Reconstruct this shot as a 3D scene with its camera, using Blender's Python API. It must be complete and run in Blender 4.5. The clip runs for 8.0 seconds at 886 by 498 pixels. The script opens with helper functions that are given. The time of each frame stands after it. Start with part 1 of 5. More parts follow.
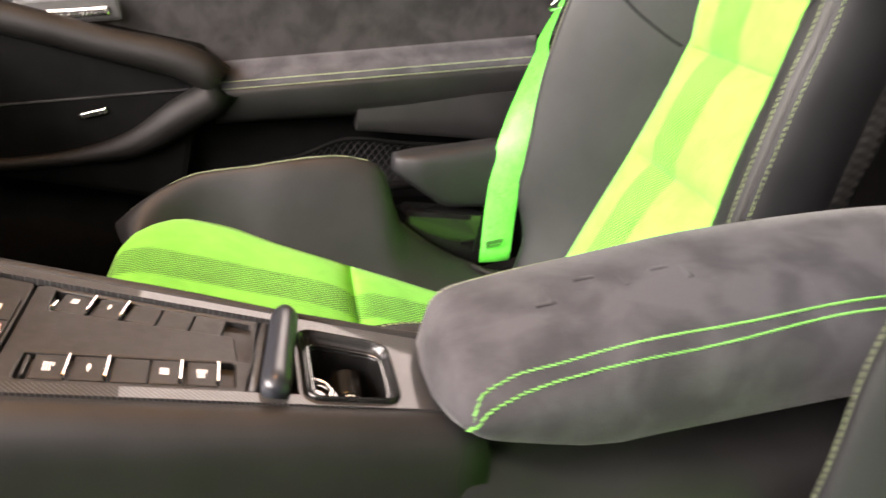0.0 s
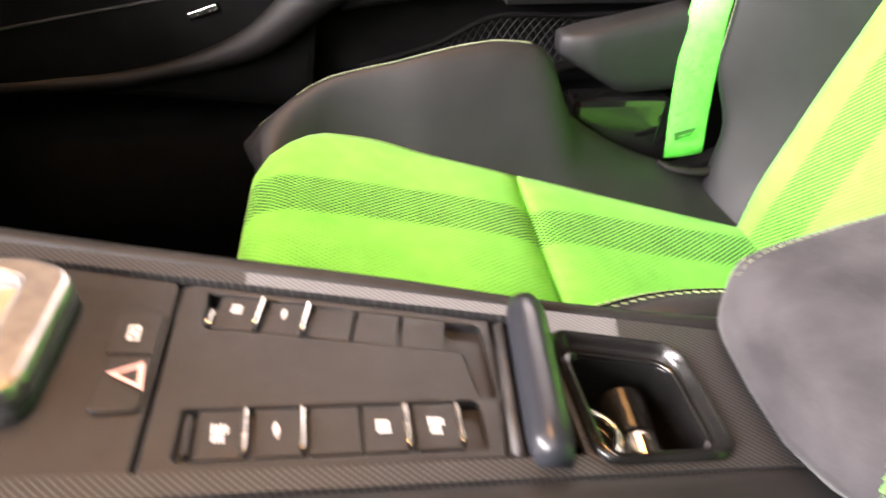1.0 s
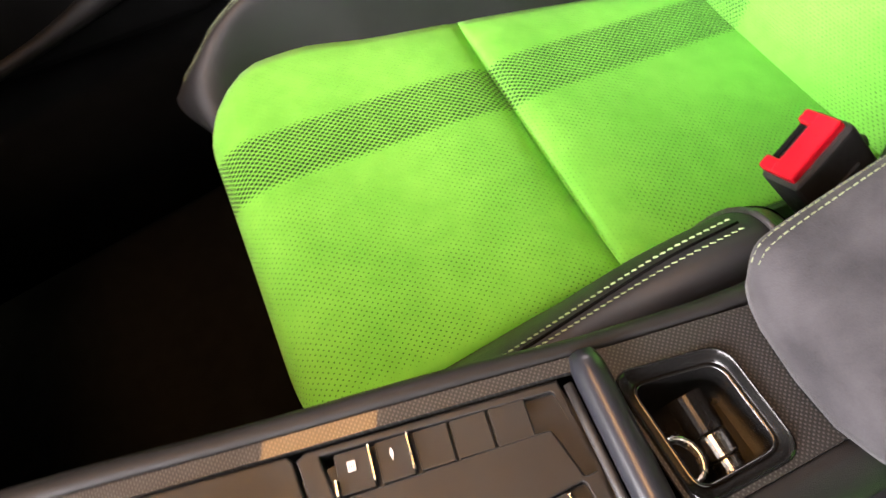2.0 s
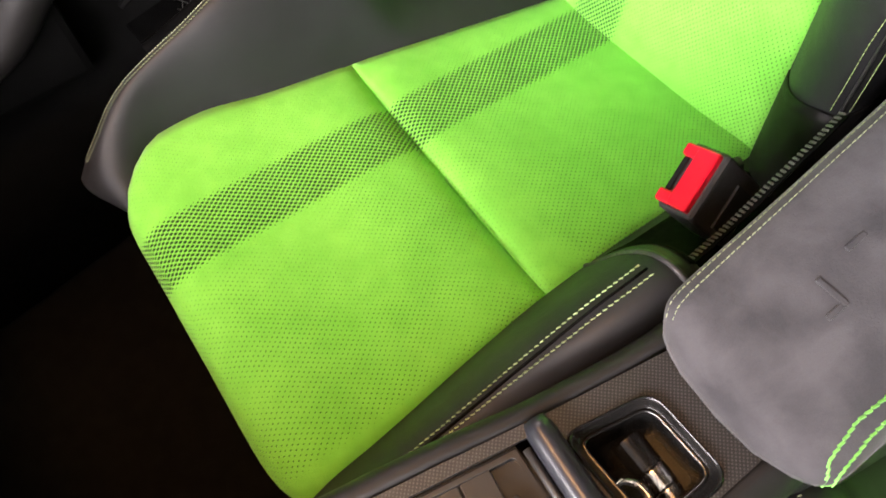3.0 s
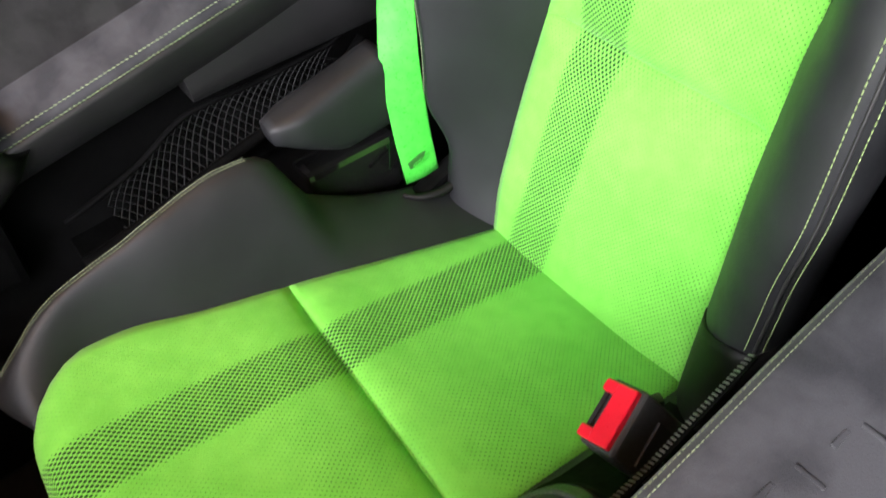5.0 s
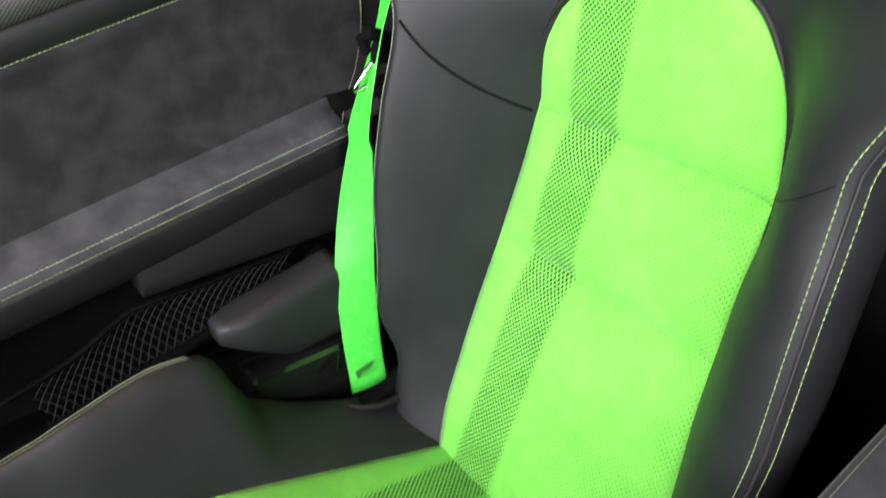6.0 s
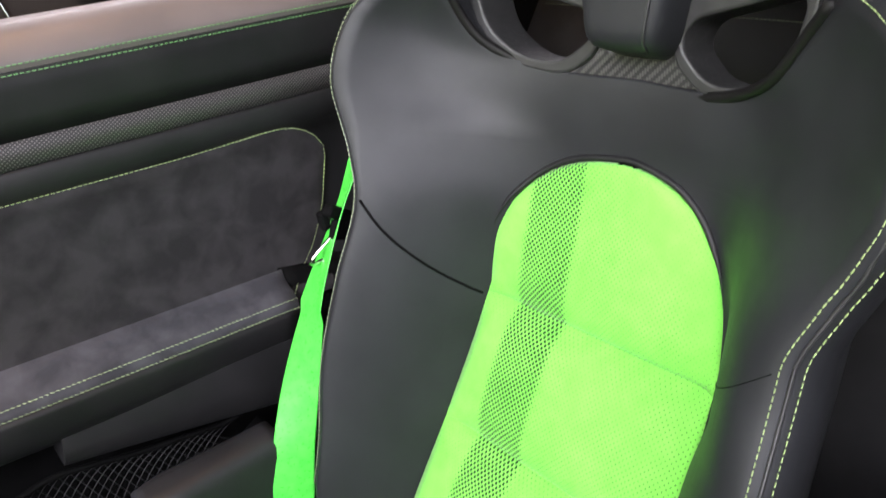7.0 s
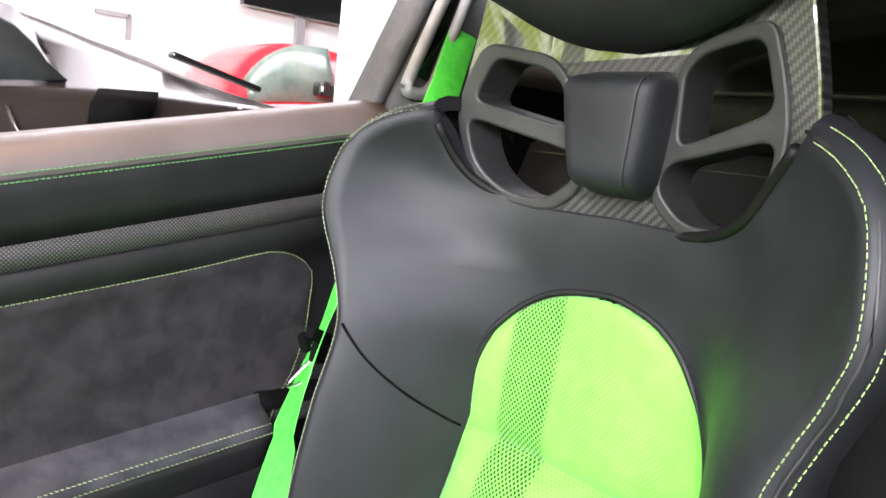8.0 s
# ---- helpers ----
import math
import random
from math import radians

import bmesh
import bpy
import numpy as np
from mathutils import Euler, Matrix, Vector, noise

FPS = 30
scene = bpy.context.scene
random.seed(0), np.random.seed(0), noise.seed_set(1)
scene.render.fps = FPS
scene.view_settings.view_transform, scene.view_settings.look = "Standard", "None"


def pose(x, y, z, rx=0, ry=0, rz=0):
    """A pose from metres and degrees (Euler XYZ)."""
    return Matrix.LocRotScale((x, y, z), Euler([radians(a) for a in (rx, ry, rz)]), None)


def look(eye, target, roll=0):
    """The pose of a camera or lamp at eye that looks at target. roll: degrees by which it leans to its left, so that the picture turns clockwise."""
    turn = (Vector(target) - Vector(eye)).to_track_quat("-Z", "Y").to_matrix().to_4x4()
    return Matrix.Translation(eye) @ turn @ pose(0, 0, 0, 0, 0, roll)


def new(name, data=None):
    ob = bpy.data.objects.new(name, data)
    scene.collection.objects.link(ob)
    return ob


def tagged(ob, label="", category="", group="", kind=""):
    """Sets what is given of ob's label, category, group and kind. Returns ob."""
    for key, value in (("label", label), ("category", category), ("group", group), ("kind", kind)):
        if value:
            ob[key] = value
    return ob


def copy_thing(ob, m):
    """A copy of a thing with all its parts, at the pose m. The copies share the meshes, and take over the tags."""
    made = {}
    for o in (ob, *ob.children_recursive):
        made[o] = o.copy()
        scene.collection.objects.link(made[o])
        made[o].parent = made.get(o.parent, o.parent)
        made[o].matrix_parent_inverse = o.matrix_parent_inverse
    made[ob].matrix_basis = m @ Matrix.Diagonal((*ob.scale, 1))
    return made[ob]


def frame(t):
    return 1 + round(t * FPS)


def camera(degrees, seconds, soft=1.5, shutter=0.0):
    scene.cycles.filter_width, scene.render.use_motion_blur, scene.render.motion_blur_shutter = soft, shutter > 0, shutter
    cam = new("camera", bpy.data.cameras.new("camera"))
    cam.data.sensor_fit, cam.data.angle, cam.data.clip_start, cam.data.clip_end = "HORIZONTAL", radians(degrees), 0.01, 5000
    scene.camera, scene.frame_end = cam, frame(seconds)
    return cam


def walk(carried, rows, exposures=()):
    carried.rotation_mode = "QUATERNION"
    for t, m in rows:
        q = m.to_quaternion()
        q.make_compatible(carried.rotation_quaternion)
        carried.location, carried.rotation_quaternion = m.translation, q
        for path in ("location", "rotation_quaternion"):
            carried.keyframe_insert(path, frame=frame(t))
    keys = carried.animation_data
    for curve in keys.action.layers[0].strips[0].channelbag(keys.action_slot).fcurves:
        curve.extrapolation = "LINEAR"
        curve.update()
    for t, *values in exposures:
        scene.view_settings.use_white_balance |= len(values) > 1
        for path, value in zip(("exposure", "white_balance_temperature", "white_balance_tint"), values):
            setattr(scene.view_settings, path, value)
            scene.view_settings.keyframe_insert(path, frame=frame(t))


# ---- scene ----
cam = camera(61.0, 8.0, shutter=0.4)
PATH = [
    (0, (-0.811, 0.463, 0.859), (0.928, -0.057, 0.019), 6.4),
    (0.2, (-0.754, 0.473, 0.84), (0.976, 0.021, -0.057), 4.9),
    (0.5, (-0.674, 0.494, 0.799), (1.02, 0.137, -0.202), 3.8),
    (0.8, (-0.634, 0.508, 0.79), (1.031, 0.22, -0.281), 2.0),
    (1, (-0.599, 0.518, 0.813), (1.019, 0.279, -0.337), -0.8),
    (1.2, (-0.566, 0.535, 0.861), (0.938, 0.346, -0.444), -5.1),
    (2.3, (-0.413, 0.478, 1.015), (0.508, 0.353, -0.756), -28.6),
    (2.5, (-0.397, 0.475, 1.036), (0.456, 0.311, -0.766), -28.2),
    (3, (-0.393, 0.471, 1.066), (0.443, 0.217, -0.733), -23.0),
    (3.5, (-0.398, 0.463, 1.064), (0.523, 0.098, -0.674), -17.8),
    (4, (-0.4, 0.456, 1.064), (0.605, -0.03, -0.596), -14.0),
    (4.2, (-0.398, 0.449, 1.069), (0.627, -0.076, -0.567), -12.9),
    (5.3, (-0.405, 0.434, 1.068), (0.779, -0.316, -0.359), -7.5),
    (5.5, (-0.406, 0.435, 1.066), (0.831, -0.395, -0.268), -5.5),
    (6, (-0.406, 0.432, 1.061), (0.917, -0.58, -0.047), -1.8),
    (6.5, (-0.409, 0.434, 1.06), (0.964, -0.726, 0.182), 0.5),
    (7, (-0.414, 0.442, 1.055), (0.995, -0.811, 0.389), 3.2),
    (7.2, (-0.416, 0.4425, 1.052), (1.0045, -0.831, 0.455), 3.85),
    (7.5, (-0.42, 0.443, 1.047), (1.024, -0.869, 0.605), 5.2),
    (8, (-0.43, 0.442, 1.038), (1.053, -0.868, 0.747), 6.2),
]
walk(cam, [(t, look(eye, target, roll)) for t, eye, target, roll in PATH], exposures=[(0, -0.2, 7400, 23), (0.5, -0.22, 7400, 23), (1, 0.03, 7000, 24), (1.2, -0.05, 6800, 23), (2.5, -0.36, 6750, 22), (3.5, -0.38, 7000, 24), (4, -0.50, 6900, 23), (5.5, -0.92, 6200, 17), (6.5, -1.15, 6300, 22), (7, -1.02, 6200, 23), (7.5, -0.7, 6200, 23), (8, -0.6, 6200, 22)])

# ---- world and light ----
world = bpy.data.worlds.new("showroom_air")
scene.world = world
world.use_nodes = True
world.node_tree.nodes["Background"].inputs[0].default_value = (1.0, 0.98, 0.95, 1)
world.node_tree.nodes["Background"].inputs[1].default_value = 0.02


def area_lamp(name, eye, target, size_x, size_y, watts, color=(1, 1, 1)):
    data = bpy.data.lights.new(name, "AREA")
    data.shape, data.size, data.size_y, data.energy, data.color = "RECTANGLE", size_x, size_y, watts, color
    ob = new(name, data)
    ob.matrix_world = look(eye, target)
    return ob


area_lamp("window_daylight", (-1.7, 4.2, 2.75), (-0.1, 0, 0.6), 5.5, 1.2, 1500, (0.97, 0.99, 1.0))
# added fill from the driver's side, brightens the far wing; no known source
area_lamp("side_fill", (-6.8, 2.4, 2.5), (0.1, 0, 0.8), 4.6, 1.4, 900, (0.95, 0.98, 1.0))
# added orange lamp that yellows the cushion front; its real source is unknown
area_lamp("added_overhead_lamp", (0.25, 0.85, 3.4), (0.2, 0.75, 0), 2.0, 0.5, 105, (1.0, 0.50, 0.13))
# weak overhead fill added on the driver's side
area_lamp("added_overhead_lamp", (-2.6, 0.8, 3.4), (-2.6, 0.79, 0), 1.6, 3.0, 5, (1.0, 0.95, 0.90))
# added lamp that whitens the far wall and the parked cars
area_lamp("added_overhead_lamp", (4.2, -2.0, 3.4), (4.2, -2.01, 0), 2.0, 5.0, 380, (1.0, 0.98, 0.96))


# ---- materials ----
def nodes_of(m):
    m.use_nodes = True
    nt = m.node_tree
    return nt, nt.nodes["Principled BSDF"]


def noise_node(nt, scale, detail=4.0, coord="Object"):
    tc = nt.nodes.new("ShaderNodeTexCoord")
    n = nt.nodes.new("ShaderNodeTexNoise")
    n.inputs["Scale"].default_value, n.inputs["Detail"].default_value = scale, detail
    nt.links.new(tc.outputs[coord], n.inputs["Vector"])
    return n


def mix_color(nt, fac, a, b):
    mx = nt.nodes.new("ShaderNodeMix")
    mx.data_type = "RGBA"
    if isinstance(fac, float):
        mx.inputs[0].default_value = fac
    else:
        nt.links.new(fac, mx.inputs[0])
    for v, k in ((a, 6), (b, 7)):
        if isinstance(v, tuple):
            mx.inputs[k].default_value = (*v, 1)
        else:
            nt.links.new(v, mx.inputs[k])
    return mx.outputs[2]


def ramp(nt, src, lo, hi):
    r = nt.nodes.new("ShaderNodeMapRange")
    r.inputs[1].default_value, r.inputs[2].default_value = lo, hi
    nt.links.new(src, r.inputs[0])
    return r.outputs[0]


def bump(nt, b, height, strength, distance):
    n = nt.nodes.new("ShaderNodeBump")
    n.inputs["Strength"].default_value, n.inputs["Distance"].default_value = strength, distance
    nt.links.new(height, n.inputs["Height"])
    nt.links.new(n.outputs[0], b.inputs["Normal"])
    return n


def math_node(nt, op, a, b=None, c=None):
    n = nt.nodes.new("ShaderNodeMath")
    n.operation = op
    for k, v in enumerate((a, b, c)):
        if v is None:
            continue
        if isinstance(v, (int, float)):
            n.inputs[k].default_value = v
        else:
            nt.links.new(v, n.inputs[k])
    return n.outputs[0]


def plain(name, dark, light, rough, metal=0.0, var=30.0, grain=0.0, grain_scale=600.0, rough_var=0.08, coat=0.0, spec=0.5):
    """A surface whose colour wanders between two tones, with uneven gloss and a fine grain."""
    m = bpy.data.materials.new(name)
    nt, b = nodes_of(m)
    big = noise_node(nt, var)
    nt.links.new(mix_color(nt, ramp(nt, big.outputs[0], 0.35, 0.68), dark, light), b.inputs["Base Color"])
    r = nt.nodes.new("ShaderNodeMapRange")
    r.inputs[1].default_value, r.inputs[2].default_value = 0.3, 0.7
    r.inputs[3].default_value, r.inputs[4].default_value = max(rough - rough_var, 0.02), min(rough + rough_var, 1)
    nt.links.new(noise_node(nt, var * 4).outputs[0], r.inputs[0])
    nt.links.new(r.outputs[0], b.inputs["Roughness"])
    b.inputs["Metallic"].default_value = metal
    b.inputs["Specular IOR Level"].default_value = spec
    b.inputs["Coat Weight"].default_value = coat
    b.inputs["Coat Roughness"].default_value = 0.05
    if grain:
        bump(nt, b, noise_node(nt, grain_scale, 6).outputs[0], grain, 0.001)
    return m


def leather_material(name, dark, light, rough=0.42, spec=0.4):
    m = bpy.data.materials.new(name)
    nt, b = nodes_of(m)
    nt.links.new(mix_color(nt, ramp(nt, noise_node(nt, 14).outputs[0], 0.35, 0.65), dark, light), b.inputs["Base Color"])
    tc = nt.nodes.new("ShaderNodeTexCoord")
    v = nt.nodes.new("ShaderNodeTexVoronoi")
    v.feature = "DISTANCE_TO_EDGE"
    v.inputs["Scale"].default_value = 900
    nt.links.new(tc.outputs["Object"], v.inputs["Vector"])
    wav = noise_node(nt, 9, 3)
    h = math_node(nt, "ADD", math_node(nt, "MULTIPLY", v.outputs["Distance"], 0.5), math_node(nt, "MULTIPLY", wav.outputs[0], 0.03))
    bump(nt, b, h, 0.35, 0.0012)
    nt.links.new(ramp_to(nt, noise_node(nt, 40).outputs[0], rough - 0.02, rough + 0.03), b.inputs["Roughness"])
    b.inputs["Specular IOR Level"].default_value = spec
    return m


def ramp_to(nt, src, lo, hi):
    r = nt.nodes.new("ShaderNodeMapRange")
    r.inputs[1].default_value, r.inputs[2].default_value = 0.3, 0.7
    r.inputs[3].default_value, r.inputs[4].default_value = lo, hi
    nt.links.new(src, r.inputs[0])
    return r.outputs[0]


def suede_material(name, dark, light):
    m = bpy.data.materials.new(name)
    nt, b = nodes_of(m)
    blot = noise_node(nt, 22, 5)
    blot.inputs["Distortion"].default_value = 0.3
    nap = noise_node(nt, 900, 2)
    f = math_node(nt, "ADD", math_node(nt, "MULTIPLY", ramp(nt, blot.outputs[0], 0.38, 0.62), 0.75), math_node(nt, "MULTIPLY", nap.outputs[0], 0.3))
    nt.links.new(mix_color(nt, f, dark, light), b.inputs["Base Color"])
    b.inputs["Roughness"].default_value = 0.95
    b.inputs["Sheen Weight"].default_value = 0.12
    b.inputs["Sheen Roughness"].default_value = 0.4
    b.inputs["Specular IOR Level"].default_value = 0.15
    bump(nt, b, nap.outputs[0], 0.4, 0.0008)
    return m


def fabric_material(name, base, deep, period, bands):
    """Woven fabric with a lattice of small perforations, open in bands along the panel."""
    m = bpy.data.materials.new(name)
    nt, b = nodes_of(m)
    uv = nt.nodes.new("ShaderNodeUVMap")
    uv.uv_map = "cloth"
    sep = nt.nodes.new("ShaderNodeSeparateXYZ")
    nt.links.new(uv.outputs[0], sep.inputs[0])
    k = math.pi / period
    a = math_node(nt, "MULTIPLY", math_node(nt, "ADD", math_node(nt, "MULTIPLY", sep.outputs[0], 1.0), math_node(nt, "MULTIPLY", sep.outputs[1], 0.8)), k)
    c = math_node(nt, "MULTIPLY", math_node(nt, "SUBTRACT", math_node(nt, "MULTIPLY", sep.outputs[0], 1.0), math_node(nt, "MULTIPLY", sep.outputs[1], 0.8)), k)
    lat = math_node(nt, "MULTIPLY", math_node(nt, "SINE", a), math_node(nt, "SINE", c))
    total = None
    for centre, half, weight in bands:
        d = math_node(nt, "ABSOLUTE", math_node(nt, "SUBTRACT", sep.outputs[0], centre))
        w = math_node(nt, "MULTIPLY", ramp(nt, d, half + 0.004, half - 0.006), weight)
        if weight < 0.5:
            w = math_node(nt, "MULTIPLY", w, ramp(nt, noise_node(nt, 6, 2).outputs[0], 0.28, 0.54))
        total = w if total is None else math_node(nt, "MAXIMUM", total, w)
    size = math_node(nt, "MULTIPLY", total, math_node(nt, "ADD", 0.8, math_node(nt, "MULTIPLY", noise_node(nt, 30, 2).outputs[0], 0.4)))
    edge = math_node(nt, "SUBTRACT", 0.99, math_node(nt, "MULTIPLY", size, 0.66))
    hole = math_node(nt, "MULTIPLY", math_node(nt, "SUBTRACT", math_node(nt, "ABSOLUTE", lat), edge), 7.0)
    hole = math_node(nt, "MINIMUM", math_node(nt, "MAXIMUM", hole, 0.0), 1.0)
    open_ = math_node(nt, "MULTIPLY", hole, 0.97)
    pile = math_node(nt, "ADD", math_node(nt, "MULTIPLY", noise_node(nt, 9, 3).outputs[0], 0.6), math_node(nt, "MULTIPLY", noise_node(nt, 45, 4).outputs[0], 0.4))
    tone = mix_color(nt, ramp(nt, pile, 0.33, 0.67), base, (base[0] * 0.68, base[1] * 0.80, base[2] * 0.66))
    nt.links.new(mix_color(nt, open_, tone, deep), b.inputs["Base Color"])
    b.inputs["Roughness"].default_value = 0.85
    b.inputs["Sheen Weight"].default_value = 0.12
    b.inputs["Specular IOR Level"].default_value = 0.2
    weave = noise_node(nt, 700, 2)
    h = math_node(nt, "SUBTRACT", math_node(nt, "ADD", math_node(nt, "MULTIPLY", weave.outputs[0], 0.5), math_node(nt, "MULTIPLY", noise_node(nt, 170, 3).outputs[0], 0.55)), hole)
    bump(nt, b, h, 0.6, 0.0012)
    return m


def carbon_material(name, axis_a, axis_b, period=0.0014, coat=0.4, ior=1.5, rough=0.32, light=(0.05, 0.047, 0.044), dotted=False):
    """Twill carbon weave under clear lacquer."""
    m = bpy.data.materials.new(name)
    nt, b = nodes_of(m)
    tc = nt.nodes.new("ShaderNodeTexCoord")
    sep = nt.nodes.new("ShaderNodeSeparateXYZ")
    nt.links.new(tc.outputs["Object"], sep.inputs[0])
    a = math_node(nt, "DIVIDE", sep.outputs[axis_a], period)
    c = math_node(nt, "DIVIDE", sep.outputs[axis_b], period)
    fl = math_node(nt, "FLOOR", c)
    tw = math_node(nt, "FRACT", math_node(nt, "MULTIPLY", math_node(nt, "ADD", math_node(nt, "FLOOR", a), fl), 0.25))
    on = math_node(nt, "GREATER_THAN", tw, 0.4)
    fib = math_node(nt, "ABSOLUTE", math_node(nt, "SINE", math_node(nt, "MULTIPLY", a, math.pi)))
    if dotted:
        rib = math_node(nt, "ABSOLUTE", math_node(nt, "SINE", math_node(nt, "MULTIPLY", c, math.pi)))
        fib = math_node(nt, "MULTIPLY", fib, rib)
        on = math_node(nt, "FRACT", math_node(nt, "MULTIPLY", math_node(nt, "ADD", math_node(nt, "FLOOR", a), fl), 0.5))
        on = math_node(nt, "GREATER_THAN", on, 0.25)
        tone = math_node(nt, "ADD", math_node(nt, "MULTIPLY", on, fib), math_node(nt, "MULTIPLY", rib, 0.10))
    else:
        tone = math_node(nt, "MULTIPLY", on, math_node(nt, "ADD", 0.4, math_node(nt, "MULTIPLY", fib, 0.6)))
    nt.links.new(mix_color(nt, tone, (0.005, 0.005, 0.005), light), b.inputs["Base Color"])
    b.inputs["Roughness"].default_value = rough
    b.inputs["Coat Weight"].default_value = coat
    b.inputs["Coat IOR"].default_value = ior
    b.inputs["Coat Roughness"].default_value = 0.03
    bump(nt, b, tone, 0.25, 0.0006)
    return m


def glowing(name, color, strength):
    m = bpy.data.materials.new(name)
    nt, b = nodes_of(m)
    b.inputs["Base Color"].default_value = (*color, 1)
    b.inputs["Emission Color"].default_value = (*color, 1)
    b.inputs["Emission Strength"].default_value = strength
    return m


LEATHER = leather_material("black_leather", (0.0095, 0.0099, 0.0112), (0.0146, 0.0152, 0.0170), 0.53, 0.40)
LEATHER_TRIM = leather_material("trim_leather", (0.008, 0.0079, 0.0082), (0.013, 0.0127, 0.013), 0.52, 0.3)
# trim leather darkened in its colour for the shade at the door front
SHADED_BLACK_LEATHER = leather_material("shaded_black_leather", (0.0045, 0.0042, 0.004), (0.0075, 0.007, 0.0066), 0.55, 0.2)
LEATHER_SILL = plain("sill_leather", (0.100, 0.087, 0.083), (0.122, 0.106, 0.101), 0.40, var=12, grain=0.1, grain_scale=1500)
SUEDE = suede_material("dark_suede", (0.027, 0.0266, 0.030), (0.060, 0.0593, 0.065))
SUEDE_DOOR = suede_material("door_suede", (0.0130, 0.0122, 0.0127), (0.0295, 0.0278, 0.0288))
LIME = (0.205, 0.65, 0.085)
FABRIC = fabric_material("lime_fabric", LIME, (0.008, 0.035, 0.005), 0.0062, [(0.085, 0.037, 0.95), (-0.07, 0.125, 0.23), (0.16, 0.06, 0.12)])
BELT = plain("lime_webbing", (0.045, 0.52, 0.045), (0.075, 0.62, 0.065), 0.33, var=60, grain=0.3, grain_scale=1500)
THREAD = plain("lime_thread", (0.22, 0.30, 0.11), (0.32, 0.40, 0.18), 0.6, var=300)
THREAD_GREEN = plain("green_thread", (0.06, 0.19, 0.055), (0.14, 0.32, 0.11), 0.6, var=300)
THREAD_LIME = plain("bright_lime_thread", (0.10, 0.34, 0.06), (0.17, 0.46, 0.10), 0.6, var=300)
THREAD_PALE = plain("pale_thread", (0.24, 0.33, 0.15), (0.34, 0.42, 0.22), 0.6, var=300)
THREAD_DARK = plain("grey_thread", (0.13, 0.155, 0.085), (0.19, 0.22, 0.13), 0.6, var=300)
RIB_CORD = plain("grey_cord", (0.055, 0.056, 0.050), (0.085, 0.086, 0.078), 0.5, var=120)
PLASTIC = plain("black_plastic", (0.018, 0.018, 0.018), (0.028, 0.027, 0.027), 0.48, var=50, grain=0.25, grain_scale=2500)
PANEL = plain("console_plastic", (0.0065, 0.0065, 0.0067), (0.0100, 0.0099, 0.0100), 0.45, var=25, grain=0.2, grain_scale=3000, spec=0.48)
GLOSS = plain("piano_black", (0.006, 0.006, 0.006), (0.01, 0.01, 0.01), 0.08, var=40, rough_var=0.03, coat=1.0)
SATIN_BLACK = plain("satin_black", (0.006, 0.006, 0.006), (0.01, 0.01, 0.01), 0.22, var=40, rough_var=0.04, coat=0.0, spec=0.35)
STEEL_BLUE = plain("satin_lid", (0.014, 0.016, 0.021), (0.018, 0.020, 0.026), 0.3, var=8, rough_var=0.03)
CHROME = plain("brushed_metal", (0.55, 0.53, 0.5), (0.72, 0.7, 0.66), 0.22, metal=1.0, var=60)
RED = plain("red_plastic", (0.50, 0.004, 0.014), (0.60, 0.007, 0.02), 0.35, var=60)
WHITE_MARK = plain("white_print", (0.62, 0.60, 0.58), (0.75, 0.73, 0.7), 0.5, var=100)
RED_MARK = plain("red_print", (0.62, 0.30, 0.27), (0.75, 0.42, 0.38), 0.5, var=100)
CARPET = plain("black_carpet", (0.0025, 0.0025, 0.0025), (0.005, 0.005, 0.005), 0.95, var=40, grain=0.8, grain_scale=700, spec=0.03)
CARBON_SEAT = carbon_material("carbon_frame", 0, 2, 0.0027, coat=1.0, ior=1.75, rough=0.55, light=(0.052, 0.050, 0.047))
CARBON_TRIM = carbon_material("carbon_trim", 0, 1, 0.0017, coat=0.35, rough=0.5, light=(0.055, 0.055, 0.056), dotted=True)
CARBON_DOOR = carbon_material("carbon_door_strip", 1, 2, 0.0024, coat=0.3, rough=0.5, light=(0.13, 0.12, 0.116), dotted=True)
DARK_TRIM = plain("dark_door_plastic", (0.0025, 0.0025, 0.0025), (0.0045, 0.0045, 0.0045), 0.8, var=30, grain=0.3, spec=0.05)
PILLAR = plain("grey_pillar_trim", (0.06, 0.062, 0.066), (0.085, 0.087, 0.09), 0.7, var=30, grain=0.2)
GREY_PLASTIC = plain("grey_plastic", (0.25, 0.25, 0.26), (0.32, 0.32, 0.33), 0.45, var=30)


# ---- mesh helpers ----
def spline(xs, ys):
    """A smooth monotone curve through the given stations."""
    xs, ys = np.array(xs, float), np.array(ys, float)
    d = np.diff(ys) / np.diff(xs)
    s = np.zeros(len(xs))
    s[0], s[-1] = d[0], d[-1]
    for k in range(1, len(xs) - 1):
        s[k] = 0 if d[k - 1] * d[k] <= 0 else 2 * d[k - 1] * d[k] / (d[k - 1] + d[k])

    def f(x):
        x = min(max(x, xs[0]), xs[-1])
        k = int(min(np.searchsorted(xs, x, side="right") - 1, len(xs) - 2))
        h = xs[k + 1] - xs[k]
        t = (x - xs[k]) / h
        return float(ys[k] * (2 * t**3 - 3 * t**2 + 1) + h * s[k] * (t**3 - 2 * t**2 + t) + ys[k + 1] * (3 * t**2 - 2 * t**3) + h * s[k + 1] * (t**3 - t**2))

    return f


